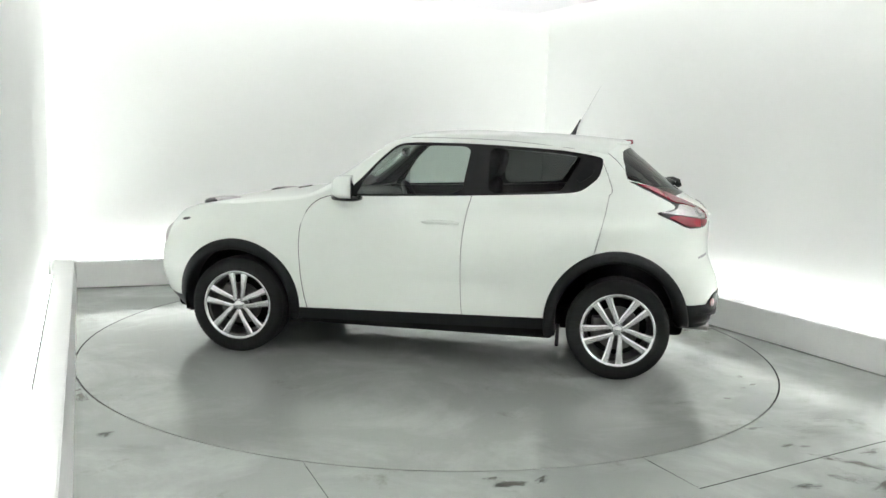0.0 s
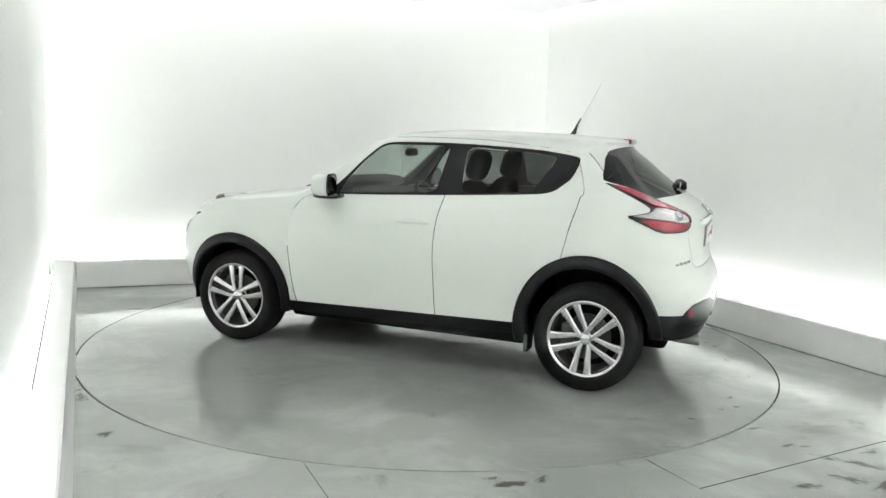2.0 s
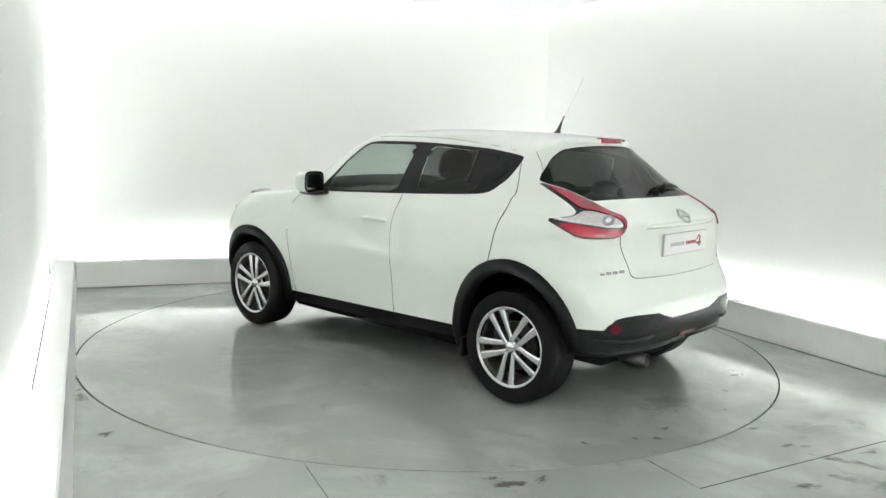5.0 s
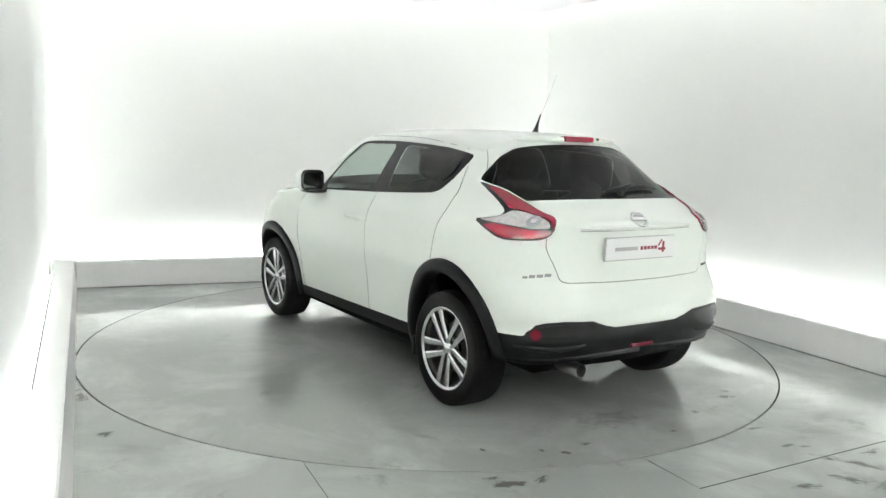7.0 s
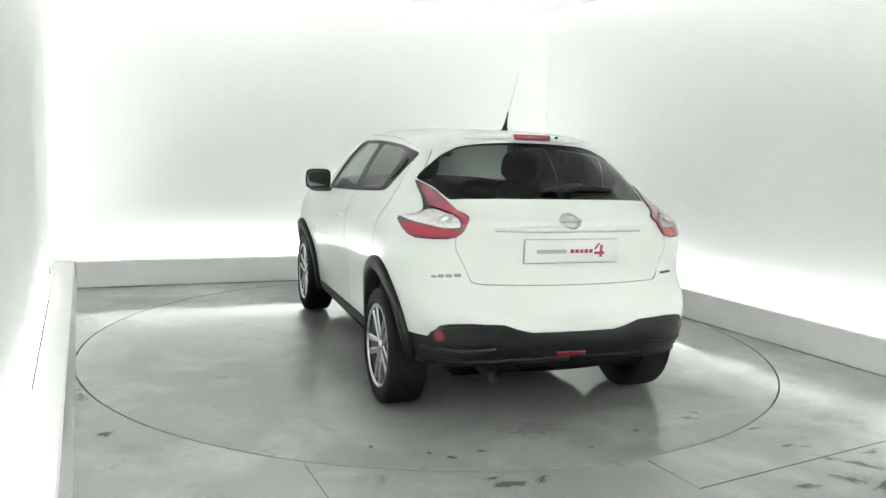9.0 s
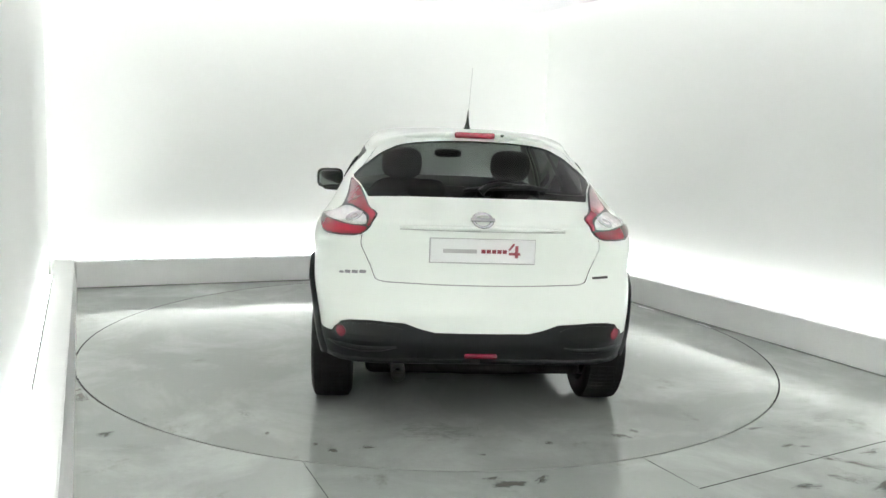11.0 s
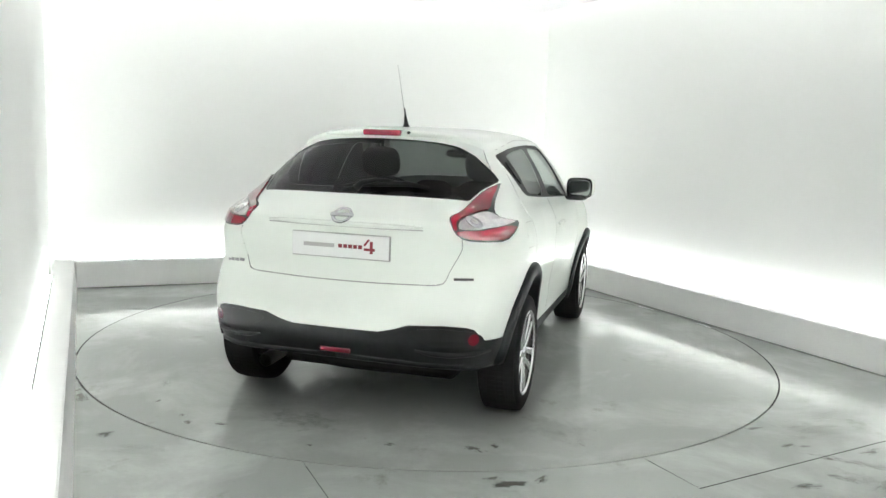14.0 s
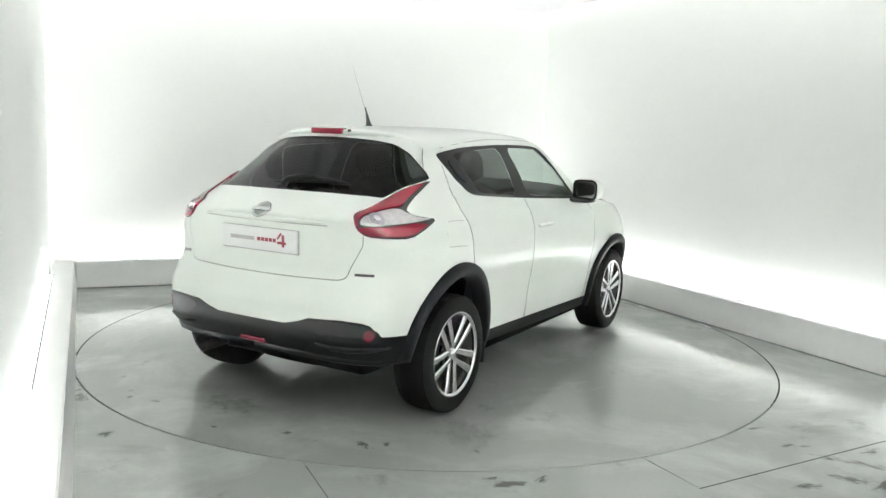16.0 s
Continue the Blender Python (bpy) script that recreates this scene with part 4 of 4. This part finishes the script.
    part("aerial_foot", tube([(-0.925, 0, 1.545), (-0.935, 0, 1.575), (-0.952, 0, 1.62), (-0.972, 0, 1.665)], [0.026, 0.014, 0.007, 0.004], 12), GLOSSBLACK, aer, "black rubber foot", smooth=True)
    # tailgate: garnish bar, badge, plate
    bar = []
    for y in (0.42, 0.34, 0.2, 0.07, -0.07, -0.2, -0.34, -0.42):
        q = on_skin(rear_a(abs(y), 1.050), 1.050, 0.006)
        bar.append((q.x, math.copysign(q.y, y), q.z))
    part("garnish", tube(bar, [0.004, 0.010, 0.013, 0.014, 0.014, 0.013, 0.010, 0.004], 10), PAINT, car, "white handle garnish above the plate", smooth=True)
    # thin darker tube paints the shadow under the garnish bar
    part("garnish_shade", tube([(x + 0.004, y, z - 0.013) for x, y, z in bar], 0.0028, 8), SEAMMAT, car)
    up_n = skin_normal(rear_mid(1.09) + 0.03, 1.09)
    up_n = Vector((up_n.x, 0, up_n.z)).normalized()
    seat_b = Matrix.Translation(on_skin(rear_mid(1.088) + 0.001, 1.088, 0.006)) @ Matrix((Vector((0, 1, 0)), -up_n, Vector((0, 1, 0)).cross(-up_n))).transposed().to_4x4()
    vs, fs = lathe([(0.038, 0.0), (0.047, -0.007), (0.056, 0.0), (0.047, 0.006)], 40)
    badge = part("badge", ([seat_b @ Vector(v) for v in vs], fs), CHROME, car, "round chrome badge", smooth=True)
    part("badge_bar", boxed(-0.062, 0.062, -0.009, 0.004, -0.010, 0.010, bevel=0.003, m=seat_b), CHROME, badge)
    px = skin(rear_mid(0.94) + 0.001, 0.94)[0] - 0.010
    tilt = Matrix.Translation((px, 0.004, 0.940)) @ Matrix.Rotation(radians(-1), 4, "Y")
    plate = part("plate", boxed(-0.006, 0.004, -0.264, 0.264, -0.0600, 0.0585, bevel=0.003, m=tilt), PLATE, car, "white show plate with grey and red print")
    part("plate_holder", boxed(0.000, 0.012, -0.268, 0.268, -0.066, 0.0615, bevel=0.004, m=tilt), INKGREY, plate, "grey plate holder")
    part("print_bar", boxed(-0.0075, -0.005, 0.03, 0.20, -0.012, 0.008, m=tilt), INKGREY, plate, "faint grey print")
    for k in range(5):
        part("print_bar", boxed(-0.0075, -0.005, -0.0135 - 0.027 * k, 0.0075 - 0.027 * k, -0.011, 0.008, m=tilt), INKRED, plate, "red print")
    # one tall figure as a plain slanted shape
    bm = bmesh.new()
    box(bm, -0.0078, -0.005, -0.190, -0.132, -0.018, -0.005, m=tilt)
    box(bm, -0.0076, -0.005, -0.179, -0.163, -0.032, 0.030, m=tilt)
    box(bm, -0.0074, -0.005, -0.038, 0.004, -0.005, 0.005, m=tilt @ Matrix.Translation((0, -0.135, 0.010)) @ Matrix.Rotation(radians(-52), 4, "X"))
    part("print_mark", bm, INKRED, plate, "tall red print mark")
    # centre fog lamp
    part("fog_lamp", boxed(-1.935, -1.89, -0.085, 0.085, 0.398, 0.424, bevel=0.008), REFLEX, car, "red centre fog lamp")
    # rear wiper
    blade = []
    for y, z in ((0.09, 1.218), (0.0, 1.230), (-0.12, 1.239), (-0.26, 1.241), (-0.37, 1.230)):
        q = on_skin(rear_a(max(abs(y), 0.002), z), z, 0.012)
        blade.append((q.x, math.copysign(q.y, y), q.z))
    wip = part("rear_wiper", tube(blade, [0.006, 0.015, 0.018, 0.015, 0.006]), TRIM, car, "black rear wiper", smooth=True)
    arm = []
    for y, z, l in ((0.0, 1.205, 0.02), (-0.03, 1.215, 0.045), (-0.10, 1.235, 0.040), (-0.17, 1.245, 0.025)):
        q = on_skin(rear_a(max(abs(y), 0.002), z), z, l)
        arm.append((q.x, math.copysign(q.y, y), q.z))
    part("wiper_arm", tube(arm, [0.022, 0.016, 0.012, 0.008]), TRIM, wip, smooth=True)
    # exhaust
    ex = part("exhaust", tube([(-1.30, 0.40, 0.30), (-1.60, 0.41, 0.305), (-1.74, 0.41, 0.305)], 0.025, 16), STEEL, car, "steel exhaust", smooth=True)
    vs, fs = lathe([(0.036, 0.0), (0.037, 0.002), (0.037, 0.17), (0.031, 0.17), (0.031, 0.01), (0.034, 0.0)], 24)
    part("tail_pipe", ([(-1.895 + y, 0.412 + x, 0.302 + z + 0.04 * y) for x, y, z in vs], fs), PIPE, ex, "dull chrome tail pipe", smooth=True)
    part("silencer", squashed_ball((-1.60, -0.07, 0.315), (0.14, 0.36, 0.075), 3), PIT, ex, "dark silencer", smooth=True)
    # underside, dark boxes that also keep light from beneath the car
    part("floor_pan", boxed(-0.86, 0.86, -0.76, 0.76, 0.215, 0.30, bevel=0.03), PIT, car, "dark underbody")
    # black box added to block light under the car's rear
    part("rear_shade_box", boxed(-1.71, -0.86, -0.58, 0.58, 0.248, 0.42, bevel=0.04), PIT, car)
    part("engine_tray", boxed(0.86, 1.88, -0.50, 0.50, 0.21, 0.34, bevel=0.04), PIT, car)
    part("axle_beam", tube([(-1.265, -0.7, 0.30), (-1.265, 0.7, 0.30)], 0.04), PIT, car)


def seat(car, x, y, tall):
    st = part("front_seat" if tall else "rear_seat", squashed_ball((x + 0.22, y, 0.66), (0.28, 0.25, 0.11), 3), CLOTH, car, "dark cloth seat", smooth=True)
    lean = Matrix.Translation((x, y, 0.68)) @ Matrix.Rotation(radians(-16 if tall else -20), 4, "Y")
    vs, fs = squashed_ball((0, 0, 0.26), (0.085, 0.245, 0.30 if tall else 0.27), 3.2)
    part("backrest", ([lean @ Vector(v) for v in vs], fs), CLOTH, st, smooth=True)
    hz = 0.665 if tall else 0.54
    vs, fs = squashed_ball((0.01, 0, hz), (0.06, 0.135 if tall else 0.11, 0.105 if tall else 0.06), 3)
    part("headrest", ([lean @ Vector(v) for v in vs], fs), CLOTH, st, smooth=True)
    for dy in (-0.06, 0.06):
        part("headrest_rod", tube([lean @ Vector((0, dy, hz - 0.22)), lean @ Vector((0, dy, hz))], 0.006), STEEL, st)


def cabin(car):
    seat(car, -0.20, 0.37, True)
    seat(car, -0.20, -0.37, True)
    for y in (0.25, -0.25):
        seat(car, -0.98, y, False)
    part("cabin_floor", box(boxed(-0.84, 0.85, -0.74, 0.74, 0.40, 0.46, bevel=0.02), -1.75, -0.84, -0.49, 0.49, 0.40, 0.46, bevel=0.01), CABIN, car)
    part("dashboard", squashed_ball((0.62, 0, 0.92), (0.27, 0.74, 0.19), 3.5), CABIN, car, "dark dashboard", smooth=True)
    part("parcel_shelf", boxed(-1.62, -1.12, -0.60, 0.60, 1.06, 1.09, bevel=0.01), CABIN, car)
    part("boot_wall", boxed(-1.16, -1.12, -0.49, 0.49, 0.46, 1.06, bevel=0.01), CABIN, car)
    for s in (1, -1):
        q, ts = patch([(0.75, 0.42), (-1.05, 0.42), (-1.05, 1.13), (-0.33, 1.125), (0.45, 1.09), (0.75, 1.05)], 0.08)
        skin_part("door_card", [t[::-1] for t in ts], q, CABIN, car, s, lift=-0.06, label="dark door lining")
    vs, fs = [], []
    mm = Matrix.Translation((0.30, -0.37, 0.98)) @ Matrix.Rotation(radians(-62), 4, "Y")
    n, m = 40, 8
    for i in range(n):
        u = 2 * math.pi * i / n
        for j in range(m):
            v = 2 * math.pi * j / m
            vs.append(mm @ Vector(((0.18 + 0.016 * math.cos(v)) * math.cos(u), (0.18 + 0.016 * math.cos(v)) * math.sin(u), 0.016 * math.sin(v))))
    for i in range(n):
        for j in range(m):
            fs.append((i * m + j, ((i + 1) % n) * m + j, ((i + 1) % n) * m + (j + 1) % m, i * m + (j + 1) % m))
    wh = part("steering_wheel", (vs, fs), CABIN, car, "black steering wheel", smooth=True)
    part("wheel_hub", squashed_ball((0.33, -0.37, 0.975), (0.05, 0.15, 0.05), 2.6), CABIN, wh, smooth=True)
    part("rear_view_mirror", squashed_ball((0.30, 0.0, 1.385), (0.02, 0.105, 0.033), 3), GLOSSBLACK, car, smooth=True)


booth()
table = ground()
car = build_car()


def motions():
    rows_table, rows_car = [], []
    for t, deg in enumerate(TURN):
        turn = Matrix.Rotation(radians(deg), 4, "Z")
        rows_table.append((float(t), turn))
        rows_car.append((float(t), turn @ Matrix.Translation((*CAR_ON_TABLE, 0.0))))
    walk(table, rows_table)
    walk(car, rows_car)


motions()
